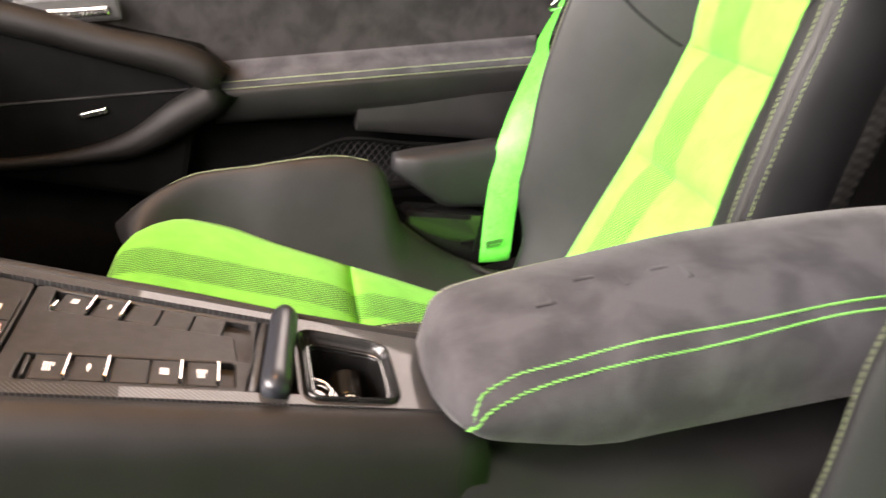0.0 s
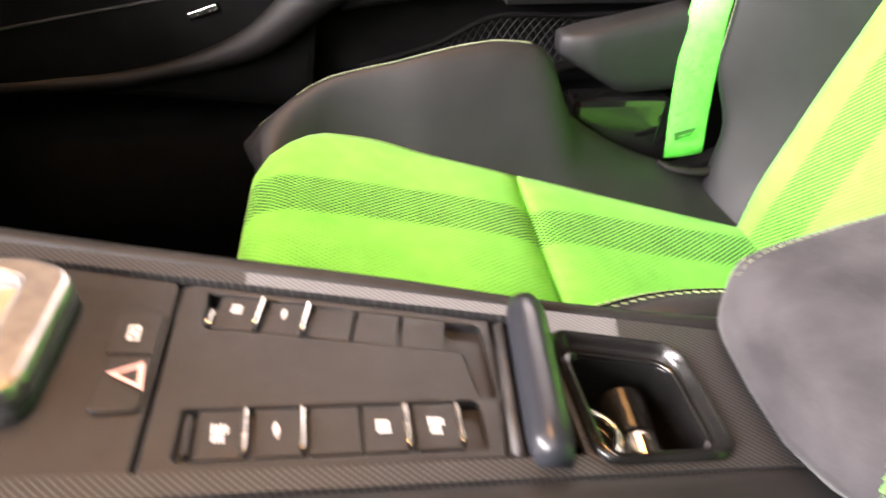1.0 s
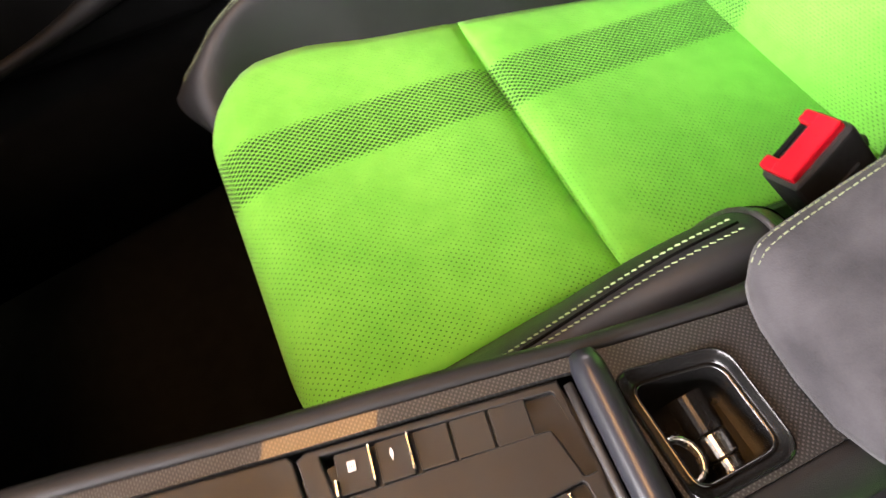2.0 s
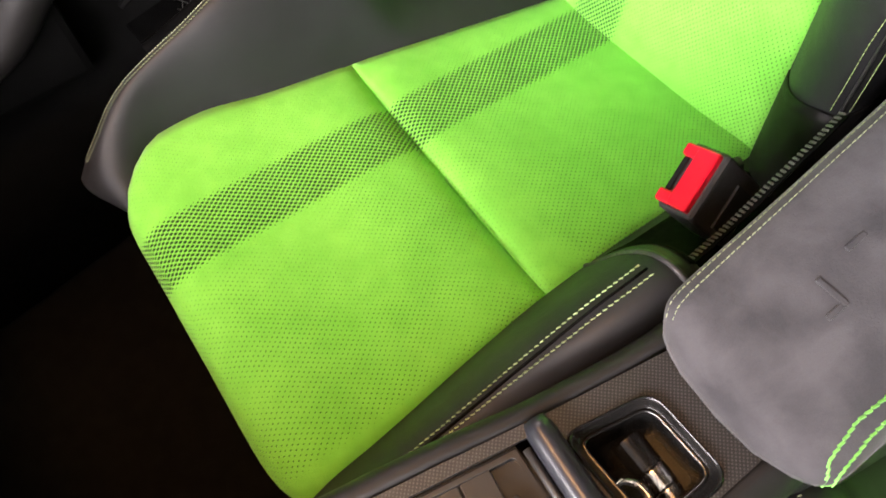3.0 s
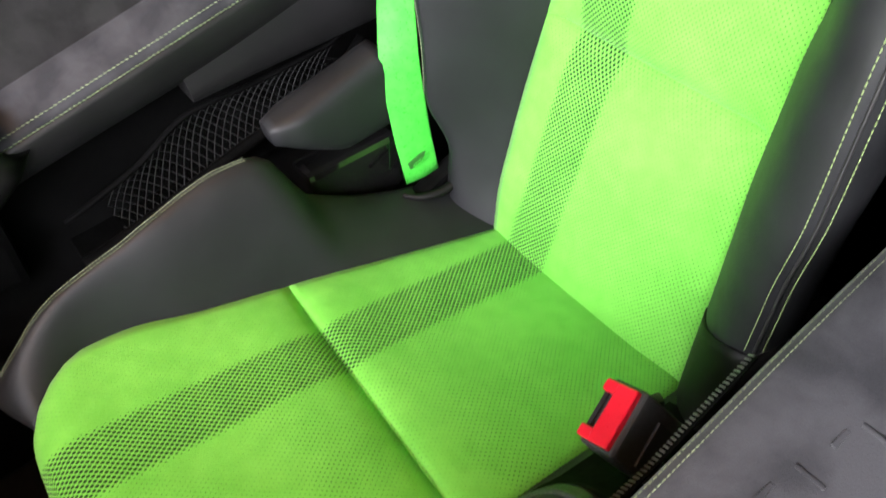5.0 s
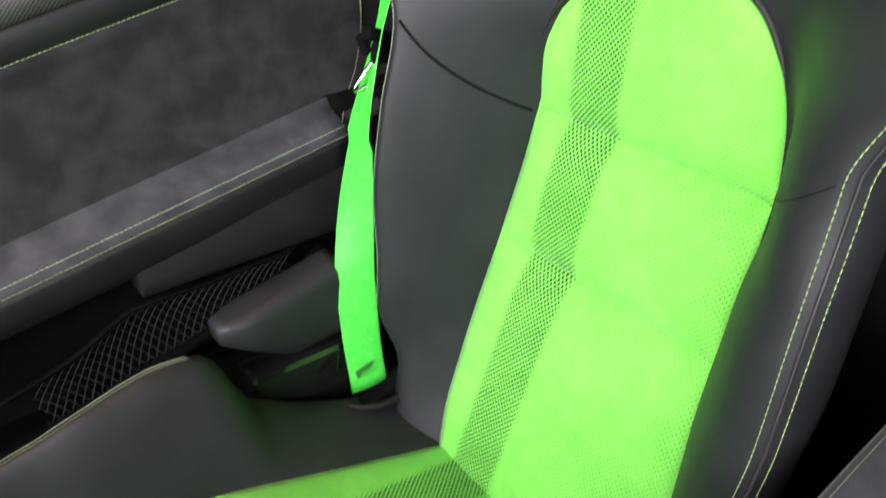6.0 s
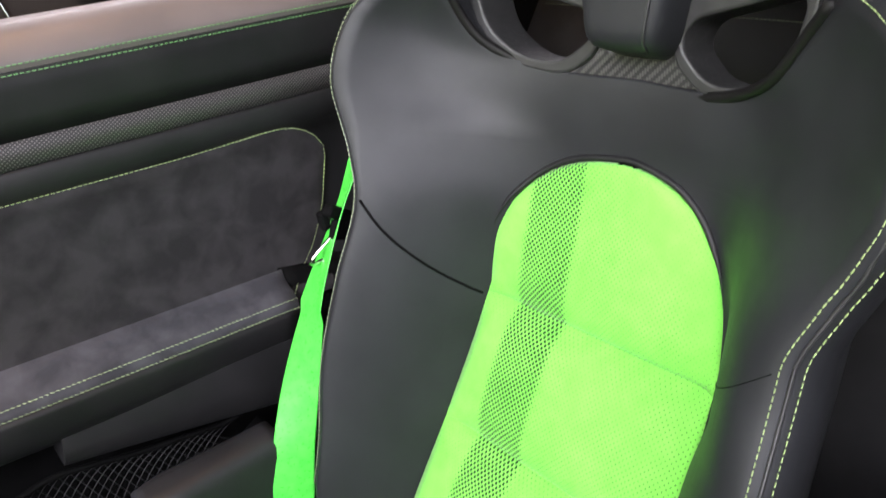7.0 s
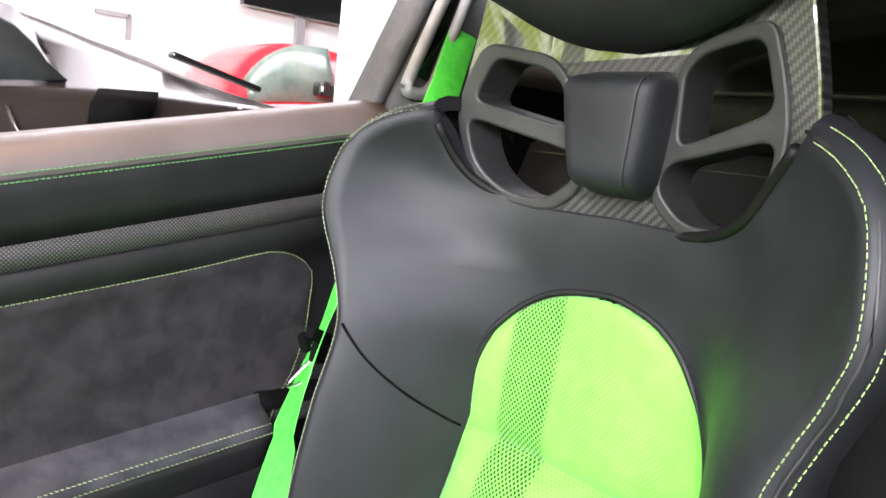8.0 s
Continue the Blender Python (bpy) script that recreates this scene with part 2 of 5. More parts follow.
def path3(points, count):
    """Points evenly along a smooth curve through the given ones."""
    p = np.array(points, float)
    t = np.concatenate([[0], np.cumsum(np.linalg.norm(np.diff(p, axis=0), axis=1))])
    fs = [spline(t, p[:, k]) for k in range(p.shape[1])]
    return [tuple(f(v) for f in fs) for v in np.linspace(0, t[-1], count)]


def link_mesh(name, me, material, parent=None, label=""):
    me.materials.append(material)
    ob = new(name, me)
    if parent is not None:
        ob.parent = parent
        ob.matrix_parent_inverse = Matrix.Translation(-parent.location)
    if label:
        ob["label"] = label
    return ob


def finish(bm, smooth):
    me = bpy.data.meshes.new("mesh")
    bmesh.ops.recalc_face_normals(bm, faces=bm.faces)
    bm.to_mesh(me)
    bm.free()
    if smooth:
        me.polygons.foreach_set("use_smooth", [True] * len(me.polygons))
    return me


def part(name, bm, material, parent=None, label="", smooth=False):
    return link_mesh(name, finish(bm, smooth), material, parent, label)


def grid(name, rows, material, parent=None, label="", closed=False, caps=False, uvs=None, thick=0.0, smooth=True, sharp=None):
    """A sheet through rows of points; closed joins each row's ends; caps closes the first and last row."""
    n, m = len(rows), len(rows[0])
    verts = [tuple(p) for r in rows for p in r]
    faces, wrap = [], m if closed else m - 1
    for i in range(n - 1):
        for j in range(wrap):
            k = (j + 1) % m
            faces.append((i * m + j, i * m + k, (i + 1) * m + k, (i + 1) * m + j))
    if caps:
        faces.append(tuple(range(m - 1, -1, -1)))
        faces.append(tuple((n - 1) * m + j for j in range(m)))
    me = bpy.data.meshes.new("mesh")
    me.from_pydata(verts, [], faces)
    if uvs is not None:
        layer = me.uv_layers.new(name="cloth")
        flat = [c for r in uvs for c in r]
        for loop in me.loops:
            layer.data[loop.index].uv = flat[loop.vertex_index]
    bm = bmesh.new()
    bm.from_mesh(me)
    bmesh.ops.recalc_face_normals(bm, faces=bm.faces)
    bm.to_mesh(me)
    bm.free()
    if smooth:
        me.polygons.foreach_set("use_smooth", [True] * len(me.polygons))
    ob = link_mesh(name, me, material, parent, label)
    if sharp:
        me.set_sharp_from_angle(angle=radians(sharp))
    if thick:
        s = ob.modifiers.new("thickness", "SOLIDIFY")
        s.thickness, s.offset = thick, -1
    return ob


def tube(name, points, radius, material, parent=None, label="", sides=10, flat=1.0, closed=False):
    """A round or flattened bar along points; flat squeezes it upright."""
    rows, n = [], len(points)
    pts = [Vector(p) for p in points]
    for i, p in enumerate(pts):
        a = pts[(i - 1) % n] if closed else pts[max(i - 1, 0)]
        b = pts[(i + 1) % n] if closed else pts[min(i + 1, n - 1)]
        d = (b - a).normalized()
        side = d.cross(Vector((0, 0, 1)))
        side = side.normalized() if side.length > 1e-4 else Vector((1, 0, 0))
        up = side.cross(d).normalized()
        r = radius if isinstance(radius, float) else radius[i]
        rows.append([p + side * math.cos(2 * math.pi * k / sides) * r + up * math.sin(2 * math.pi * k / sides) * r * flat for k in range(sides)])
    if closed:
        rows.append(rows[0])
    return grid(name, rows, material, parent, label, closed=True, caps=not closed)


def box_bm(sx, sy, sz, bevel=0.0, segments=2, m=None):
    bm = bmesh.new()
    bmesh.ops.create_cube(bm, size=1)
    bmesh.ops.scale(bm, vec=(sx, sy, sz), verts=bm.verts)
    if bevel:
        bmesh.ops.bevel(bm, geom=bm.edges[:], offset=bevel, segments=segments, affect="EDGES", profile=0.6)
    if m is not None:
        bmesh.ops.transform(bm, matrix=m, verts=bm.verts)
    return bm


def cyl_bm(radius, depth, m=None, sides=28, bevel=0.0, top=None):
    bm = bmesh.new()
    bmesh.ops.create_cone(bm, cap_ends=True, segments=sides, radius1=radius, radius2=radius if top is None else top, depth=depth)
    if bevel:
        rim = [e for e in bm.edges if len(e.link_faces) == 2 and any(len(f.verts) > 4 for f in e.link_faces)]
        bmesh.ops.bevel(bm, geom=rim, offset=bevel, segments=3, affect="EDGES", profile=0.5)
    if m is not None:
        bmesh.ops.transform(bm, matrix=m, verts=bm.verts)
    return bm


def plate_bm(outer, holes, depth, bend, bevel=0.0):
    """A plate cut from an outline with holes, both lists of (u, v); bend maps (u, v, w) into space."""
    bm = bmesh.new()
    edges = []
    for loop in [outer, *holes]:
        vs = [bm.verts.new((u, 0, v)) for u, v in loop]
        edges += [bm.edges.new((vs[k], vs[(k + 1) % len(vs)])) for k in range(len(vs))]
    bmesh.ops.triangle_fill(bm, edges=edges, use_beauty=True, use_dissolve=False)
    out = bmesh.ops.extrude_face_region(bm, geom=bm.faces[:])
    for v in out["geom"]:
        if isinstance(v, bmesh.types.BMVert):
            v.co.y -= depth
    bmesh.ops.recalc_face_normals(bm, faces=bm.faces)
    if bevel:
        rim = [e for e in bm.edges if len(e.link_faces) == 2 and e.calc_face_angle() > 1.0 and abs(e.verts[0].co.y - e.verts[1].co.y) < 1e-6]
        bmesh.ops.bevel(bm, geom=rim, offset=bevel, segments=2, affect="EDGES", profile=0.5)
    for v in bm.verts:
        v.co = bend(v.co.x, v.co.z, v.co.y)
    return bm


def rounded(loop, r, steps=5):
    """An outline with its corners rounded."""
    out, n = [], len(loop)
    for k in range(n):
        p, a, b = Vector(loop[k]), Vector(loop[k - 1]), Vector(loop[(k + 1) % n])
        da, db = (a - p), (b - p)
        q = min(r, da.length * 0.48, db.length * 0.48)
        s, e = p + da.normalized() * q, p + db.normalized() * q
        for i in range(steps + 1):
            t = i / steps
            out.append(tuple((1 - t) ** 2 * s + 2 * t * (1 - t) * p + t * t * e))
    return out


def stitches(name, points, parent, material=None, pitch=0.006, length=0.0042, width=0.0011, lift=0.0006, slant=0.0, up=None, label="", high=None):
    """A row of thread stitches along points; up gives the surface's outward way at each point."""
    pts = [Vector(p) for p in points]
    run = [0.0]
    for a, b in zip(pts, pts[1:]):
        run.append(run[-1] + (b - a).length)
    verts, faces = [], []
    total, s, k = run[-1], pitch * 0.5, 0
    while s < total:
        while k < len(run) - 2 and run[k + 1] < s:
            k += 1
        f = (s - run[k]) / max(run[k + 1] - run[k], 1e-9)
        p, d = pts[k].lerp(pts[k + 1], f), (pts[k + 1] - pts[k]).normalized()
        n = Vector((0, 0, 1)) if up is None else (Vector(up[k]) if isinstance(up, list) else Vector(up))
        side = d.cross(n).normalized()
        n = side.cross(d).normalized()
        d = (d + side * slant).normalized()
        side = d.cross(n).normalized()
        c, i = p + n * lift, len(verts)
        for e in (-1, 1):
            for a, b in ((-1, -0.6), (1, -0.6), (0.6, 0.7), (-0.6, 0.7)):
                verts.append(tuple(c + d * e * length / 2 * (0.8 if b > 0 else 1) + side * a * width / 2 + n * b * (high or width)))
        faces += [(i, i + 1, i + 2, i + 3), (i + 7, i + 6, i + 5, i + 4)] + [(i + j, i + 4 + j, i + 4 + (j + 1) % 4, i + (j + 1) % 4) for j in range(4)]
        s += pitch
    me = bpy.data.meshes.new("mesh")
    me.from_pydata(verts, [], faces)
    return link_mesh(name, me, material or THREAD, parent, label)


def thing(name, label, category, at=(0, 0, 0), group="", kind=""):
    ob = new(name)
    ob.empty_display_size = 0.05
    ob.location = at
    return tagged(ob, label, category, group, kind)


# ---- the bucket seat ----
SEAT_X = 0.02
back_y = spline([0.2, 0.25, 0.40, 0.54, 0.70, 0.82, 0.90, 0.97], [0.02, 0.0, -0.066, -0.122, -0.172, -0.196, -0.203, -0.200])
ARCH = [0.23, 0.25, 0.33, 0.44, 0.54, 0.70, 0.766, 0.815, 0.85, 0.876, 0.887, 0.892]
half_far = spline(ARCH, [0.152, 0.160, 0.176, 0.180, 0.176, 0.167, 0.163, 0.148, 0.122, 0.082, 0.046, 0.010])
half_near = spline(ARCH, [0.187, 0.183, 0.171, 0.155, 0.144, 0.139, 0.129, 0.112, 0.089, 0.056, 0.028, 0.006])


def back_half(z, side):
    return half_far(z) if side > 0 else half_near(z)


def step01(x, lo, hi):
    t = min(1.0, max(0.0, (x - lo) / (hi - lo)))
    return t * t * (3 - 2 * t)


ridge_h = spline([0.20, 0.30, 0.40, 0.508, 0.61, 0.72, 0.82, 0.87, 0.90, 0.95, 1.016], [0.25, 0.25, 0.25, 0.25, 0.256, 0.252, 0.247, 0.262, 0.275, 0.29, 0.278])
ridge_y = spline([0.20, 0.30, 0.40, 0.508, 0.61, 0.72, 0.82, 0.87, 0.90, 0.95, 1.016], [0.06, 0.05, 0.03, 0.017, 0.01, -0.008, -0.03, -0.031, -0.029, -0.024, -0.038])
WING = path3([(0.275, -0.029, 0.90), (0.29, -0.024, 0.95), (0.278, -0.038, 1.016), (0.243, -0.067, 1.05), (0.207, -0.10, 1.064)], 15)
TOP = path3([(0.207, -0.10, 1.064), (0.205, -0.125, 1.03), (0.19, -0.150, 0.997), (0.15, -0.176, 0.976), (0.09, -0.190, 0.967), (0.0, -0.195, 0.971)], 21)
TOP_NEAR = path3([(0.207, -0.10, 1.064), (0.180, -0.125, 1.033), (0.146, -0.150, 0.994), (0.102, -0.173, 0.974), (0.06, -0.187, 0.968), (0.0, -0.195, 0.971)], 21)
TOP = [(-u, y, z) for u, y, z in TOP_NEAR] + TOP[-2::-1]
ROLL = [(0.007, -0.002), (0.014, -0.010), (0.019, -0.025), (0.020, -0.05), (0.012, -0.09), (-0.012, -0.125)]
roll_drop = spline([-0.02, 0.0, 0.007, 0.014, 0.019, 0.02], [0.0, 0.0, -0.002, -0.010, -0.025, -0.03])
IN = (0.0, 0.3, 0.6, 0.85, 0.97)
OUT = (0.0, 0.015, 0.05, 0.1, 0.17, 0.25, 0.34, 0.43, 0.52, 0.61, 0.70, 0.78, 0.85, 0.91, 0.96, 1.0)


def back_face(u, z, sunk=True):
    """The leather face of the backrest u across from the middle, at height z up to 0.90."""
    side = 1 if u >= 0 else -1
    h, yr, yc, hw = ridge_h(z), ridge_y(z), back_y(z), back_half(z, side)
    w = step01(z, 0.64, 0.80)
    base = hw * (1 - w) + min(0.165, max(0.10, 0.165 - 0.35 * (z - 0.72))) * w
    f = max(0.0, (abs(u) - hw) / (h - hw))
    lap = step01(z - 0.70 - 0.118 * min(f, 1.0) ** 1.35, -0.03, 0.10)
    top = step01(z, 0.83, 0.93)
    t = max(0.0, (abs(u) - base) / (h - base))
    r = 1 - min(t, 1)
    low, high = (1 - r ** 1.35, t ** 1.35) if side > 0 else (1 - r ** 2.2, (1 - r ** 2.0) * (1 - top) + t ** 1.35 * top)
    rise = (1 - lap) * low + lap * high
    sink = -0.012 if sunk and abs(u) < hw * 0.99 and z < 0.892 else 0.0
    return (SEAT_X + u, yc + sink + (yr - yc) * rise, z)


BACK_Z = list(np.linspace(0.22, 0.84, 36)) + [0.85, 0.86, 0.868, 0.875, 0.881, 0.886, 0.891, 0.8925, 0.90]
BACK_ROWS, BACK_GRID = len(BACK_Z), []


def leather_y(u, z):
    """How far forward the eased leather face stands."""
    g = BACK_GRID[0]
    k = int(min(max(np.searchsorted(BACK_Z, z) - 1, 0), BACK_ROWS - 2))
    f = (z - BACK_Z[k]) / (BACK_Z[k + 1] - BACK_Z[k])
    lo, hi = (float(np.interp(SEAT_X + u, g[i, len(ROLL):-len(ROLL), 0], g[i, len(ROLL):-len(ROLL), 1])) for i in (k, k + 1))
    return lo + (hi - lo) * f


def back_columns(z):
    h = ridge_h(z)
    cols = {}
    for side in (-1, 1):
        hw = back_half(z, side)
        cols[side] = [side * hw * f for f in IN] + [side * (hw + (h - hw) * f) for f in OUT]
    return cols[-1][::-1] + cols[1][1:]


def back_point(q, z):
    return back_face(q * ridge_h(z), z)


QS = [u / ridge_h(0.90) for u in back_columns(0.90)]


def wing_point(q, s):
    """The shoulder part above 0.90, a smooth patch between the wings and the top edge."""
    i = s * (len(WING) - 1)
    k = min(int(i), len(WING) - 2)
    w = Vector(WING[k]).lerp(Vector(WING[k + 1]), i - k)
    right, left = w.copy(), Vector((-w.x, w.y, w.z))
    low = Vector(back_point(q, 0.90)) - Vector((SEAT_X, 0, 0))
    j = (q + 1) / 2 * (len(TOP) - 1)
    n = min(int(j), len(TOP) - 2)
    top = Vector(TOP[n]).lerp(Vector(TOP[n + 1]), j - n)
    f = (q + 1) / 2
    lo_l, lo_r = Vector((-WING[0][0], *WING[0][1:])), Vector(WING[0])
    hi_l, hi_r = Vector(TOP[0]), Vector(TOP[-1])
    p = low.lerp(top, s) + left.lerp(right, f) - lo_l.lerp(lo_r, f).lerp(hi_l.lerp(hi_r, f), s)
    return (SEAT_X + p.x, p.y, p.z)


def build_backrest(seat):
    rows = []
    for z in BACK_Z:
        row = [back_face(u, z, False) for u in back_columns(z)]
        h, yr = ridge_h(z), ridge_y(z)
        row = [(SEAT_X - h - a, yr + b, z) for a, b in reversed(ROLL)] + row + [(SEAT_X + h + a, yr + b, z) for a, b in ROLL]
        rows.append(row)
    for s in np.linspace(0, 1, 12)[1:]:
        row = [wing_point(q, s) for q in QS]
        i = s * (len(WING) - 1)
        k = min(int(i), len(WING) - 2)
        a, b = Vector(WING[k]), Vector(WING[k + 1])
        w, d = a.lerp(b, i - k), (b - a).normalized()
        out = Vector((d.z, 0, -d.x)).normalized()
        l, r = [], []
        for o, y in ROLL:
            r.append((SEAT_X + w.x + out.x * o, w.y + y, w.z + out.z * o))
            l.append((SEAT_X - w.x - out.x * o, w.y + y, w.z + out.z * o))
        rows.append(l[::-1] + row + r)
    last = rows[-1]
    m = len(ROLL)
    for dz, dy in ((0.004, -0.006), (0.002, -0.018), (-0.012, -0.035)):
        rows.append([(p[0], p[1] + dy * (0.2 if k < m or k >= len(last) - m else 1), p[2] + dz) for k, p in enumerate(last)])
    g = np.array([[tuple(p) for p in r] for r in rows])
    # ease the leather above the seams into one even hollow
    n0, m = len(ROLL), g.shape[1]
    q = np.linspace(-1, 1, 121)
    last = BACK_ROWS + 10
    even = np.array([[back_face(v * ridge_h(z), z, False) for v in q] for z in BACK_Z] + [[wing_point(v, s) for v in q] for s in np.linspace(0, 1, 12)[1:]])
    stops = list(range(28, 36)) + [37, 40] + list(range(44, last + 1, 2)) + [last]
    stops = sorted(set(stops))
    for j in range(1, 120):
        ease = min(1.0, (1 - abs(q[j])) / 0.12)
        run = np.concatenate([[0], np.cumsum(np.linalg.norm(np.diff(even[28:last + 1, j], axis=0), axis=1) + 1e-5)])
        t = run[[k - 28 for k in stops]]
        y = even[stops, j, 1].copy()
        for _ in range(14):
            lo, hi = np.diff(t)[:-1], np.diff(t)[1:]
            y[1:-1] += 0.5 * ((y[:-2] / lo + y[2:] / hi) / (1 / lo + 1 / hi) - y[1:-1])
        d = np.gradient(y, t)
        for i in range(29, last):
            k = int(min(np.searchsorted(t, run[i - 28], side="right") - 1, len(t) - 2))
            h = t[k + 1] - t[k]
            f = (run[i - 28] - t[k]) / h
            v = y[k] * (2 * f**3 - 3 * f**2 + 1) + h * d[k] * (f**3 - 2 * f**2 + f) + y[k + 1] * (3 * f**2 - 2 * f**3) + h * d[k + 1] * (f**3 - f**2)
            even[i, j, 1] += ease * (v - even[i, j, 1])
    for i in range(29, last):
        y = even[i, :, 1]
        f = step01(even[i, 60, 2], 0.76, 0.88) * np.clip((1 - np.abs(q)) / 0.12, 0, 1)
        for _ in range(60):
            y[1:-1] += 0.5 * f[1:-1] * (0.5 * (y[:-2] + y[2:]) - y[1:-1])
    for i in range(29, last):
        for j in range(n0 + 1, m - n0 - 1):
            v = (g[i, j, 0] - SEAT_X) / ridge_h(BACK_Z[i]) if i < BACK_ROWS else QS[j - n0]
            g[i, j, 1] = np.interp(v, q, even[i, :, 1])
    # the far wing draws back at its foot, round the belt slot
    for i, z in enumerate(BACK_Z):
        w = step01(0.45 - z, 0.0, 0.11)
        hw, h = half_far(z), ridge_h(z)
        for j in range(m):
            f = (g[i, j, 0] - SEAT_X - hw) / (h - hw)
            if w and f > 0:
                g[i, j, 1] -= 0.034 * w * min(f, 1.0) ** 2
                g[i, j, 0] -= 0.014 * w * min(f, 1.0) ** 2
    BACK_GRID.append(g[:BACK_ROWS])
    rows = []
    for i, r in enumerate(g):
        z = r[n0 + len(OUT), 2]
        rows.append([(p[0], p[1] - (0.022 if i < BACK_ROWS and z < 0.8915 and abs(p[0] - SEAT_X) < back_half(z, p[0] - SEAT_X) * 0.99 else 0), p[2]) for p in r])
    grid("backrest", rows, LEATHER, seat, "black leather backrest with side wings")
    tube("piping", [(SEAT_X + u, y - 0.001, z + 0.002) for u, y, z in TOP[1:-1]], 0.0055, SHADED_BLACK_LEATHER, seat, "dark leather edge roll", sides=8)
    # stitched seam along both ridges, from the hip up round the wing
    for side in (-1, 1):
        for off in ((0.002, 0.0145) if side < 0 else (0.007, 0.0155)):
            pts, ups = [], []
            drop = roll_drop(off)
            for z in np.linspace(0.432 if side < 0 else 0.45, 0.90, 60):
                h, yr = ridge_h(z), ridge_y(z)
                p = back_face(side * (h + off), z) if off < 0 else (SEAT_X + side * (h + off), yr + drop, z)
                pts.append((p[0], p[1] + 0.001, z))
                ups.append((side * (0.3 if off < 0 else 0.8), 1, 0))
            for k in range(1, len(WING) - 1):
                a, b = Vector(WING[k - 1]), Vector(WING[k + 1])
                d = (b - a).normalized()
                out = Vector((d.z, 0, -d.x)).normalized()
                w = Vector(WING[k]) + out * off + Vector((0, drop, 0))
                pts.append((SEAT_X + side * w.x, w.y + 0.001, w.z))
                ups.append((side * out.x * 0.5, 1, out.z * 0.3))
            stitches("stitching", pts, seat, THREAD if side < 0 else THREAD_DARK, up=ups, label="lime thread", width=0.0009)
        groove = []
        for z in np.linspace(0.432 if side < 0 else 0.45, 0.90, 40):
            groove.append((SEAT_X + side * (ridge_h(z) + 0.0095), ridge_y(z) - 0.0035, z))
        groove += [(SEAT_X + side * (w[0] + 0.0075 * min(1, (1.06 - w[2]) / 0.03)), w[1] - 0.0035, w[2] + 0.006 * max(0, (w[2] - 1.03) / 0.034)) for w in WING[1:]]
        tube("piping", groove, 0.0016, PLASTIC, seat, "black seam cord", sides=6)
        # cross seam from the ridge down to the lime panel
        pts = []
        f0 = back_half(0.70, side) / ridge_h(0.70) + 0.01
        for f in np.linspace(0.99, f0, 14):
            z = 0.70 + 0.118 * ((f - f0) / (0.99 - f0)) ** 1.15 if side > 0 else 0.732 + 0.086 * ((f - f0) / (0.99 - f0)) ** 1.1
            u = side * f * ridge_h(z)
            pts.append((SEAT_X + u, leather_y(u, z) + 0.001, z))
        tube("seam", pts, 0.0017 if side > 0 else 0.0004, DARK_TRIM, seat, "dark sewn seam", sides=6)
    # lime panels
    for lo, hi in ((0.236, 0.5365), (0.5365, 0.70), (0.70, 0.8915)):
        rows, uvs = [], []
        n = 40
        for i in range(n + 1):
            s = i / n
            if hi > 0.86:
                s = 1 - (1 - s) ** 1.7
            z = lo - 0.0012 + (hi - lo + 0.0024 - (0.0015 if hi > 0.86 else 0)) * s
            edge = 1 - max(0, 2 * s - 1) ** 6 if lo < 0.3 else (1 - abs(2 * s - 1) ** 3.4 if hi < 0.86 else 1 - (max(0, 1 - 2 * s)) ** 3.6)
            row, uv = [], []
            for q in np.linspace(-1, 1, 25):
                hw = back_half(z, q) * 1.004
                puff = 1 - abs(q) ** 5
                row.append((SEAT_X + q * hw, leather_y(q * hw * 0.995, z) - 0.004 + 0.016 * puff + 0.004 * abs(q) ** 3 - 0.021 * (1 - edge) * (1 - abs(q) ** 10), z))
                uv.append((q * hw, z * 1.08))
            rows.append(row)
            uvs.append(uv)
        if lo > 0.3:
            rows.insert(0, [(x, y - 0.013, z - 0.0002) for x, y, z in rows[0]])
            uvs.insert(0, [(a, b - 0.006) for a, b in uvs[0]])
        if hi < 0.86:
            rows.append([(x, y - 0.013, z + 0.0002) for x, y, z in rows[-1]])
            uvs.append([(a, b + 0.006) for a, b in uvs[-1]])
        grid("back_panel", rows, FABRIC, seat, "lime green perforated fabric panel", uvs=uvs, thick=0.006)
    arch = [(SEAT_X + q * (back_half(z, q) + 0.004), leather_y(q * (back_half(z, q) + 0.005), z) + 0.001, z + 0.0028 * step01(z, 0.84, 0.88)) for q, z in
            [(-1, z) for z in np.linspace(0.80, 0.892, 30)] + [(-0.5, 0.8925), (0.0, 0.893), (0.5, 0.8925)] + [(1, z) for z in np.linspace(0.892, 0.79, 30)]]
    tube("piping", arch, [0.0034 * step01(min(k, 62 - k), -1, 14) + 0.0002 for k in range(63)], LEATHER_TRIM, seat, "black leather piping", sides=8)
    # carbon shell behind the padding
    rows = []
    for z in np.linspace(0.12, 0.93, 16):
        h, yr, yc = ridge_h(z), ridge_y(z), back_y(z)
        row = []
        for k in range(21):
            a = math.pi * k / 20
            row.append((SEAT_X - math.cos(a) * (h - 0.006), yr - 0.11 - math.sin(a) * (yr - yc - 0.11 + 0.085), z))
        rows.append(row)
    grid("shell", rows, CARBON_SEAT, seat, "glossy carbon fibre shell", thick=0.006)


cush_far = spline([-0.05, 0.0, 0.14, 0.30, 0.416, 0.525, 0.56, 0.585, 0.605, 0.63], [0.150, 0.158, 0.182, 0.209, 0.223, 0.238, 0.237, 0.226, 0.206, 0.176])
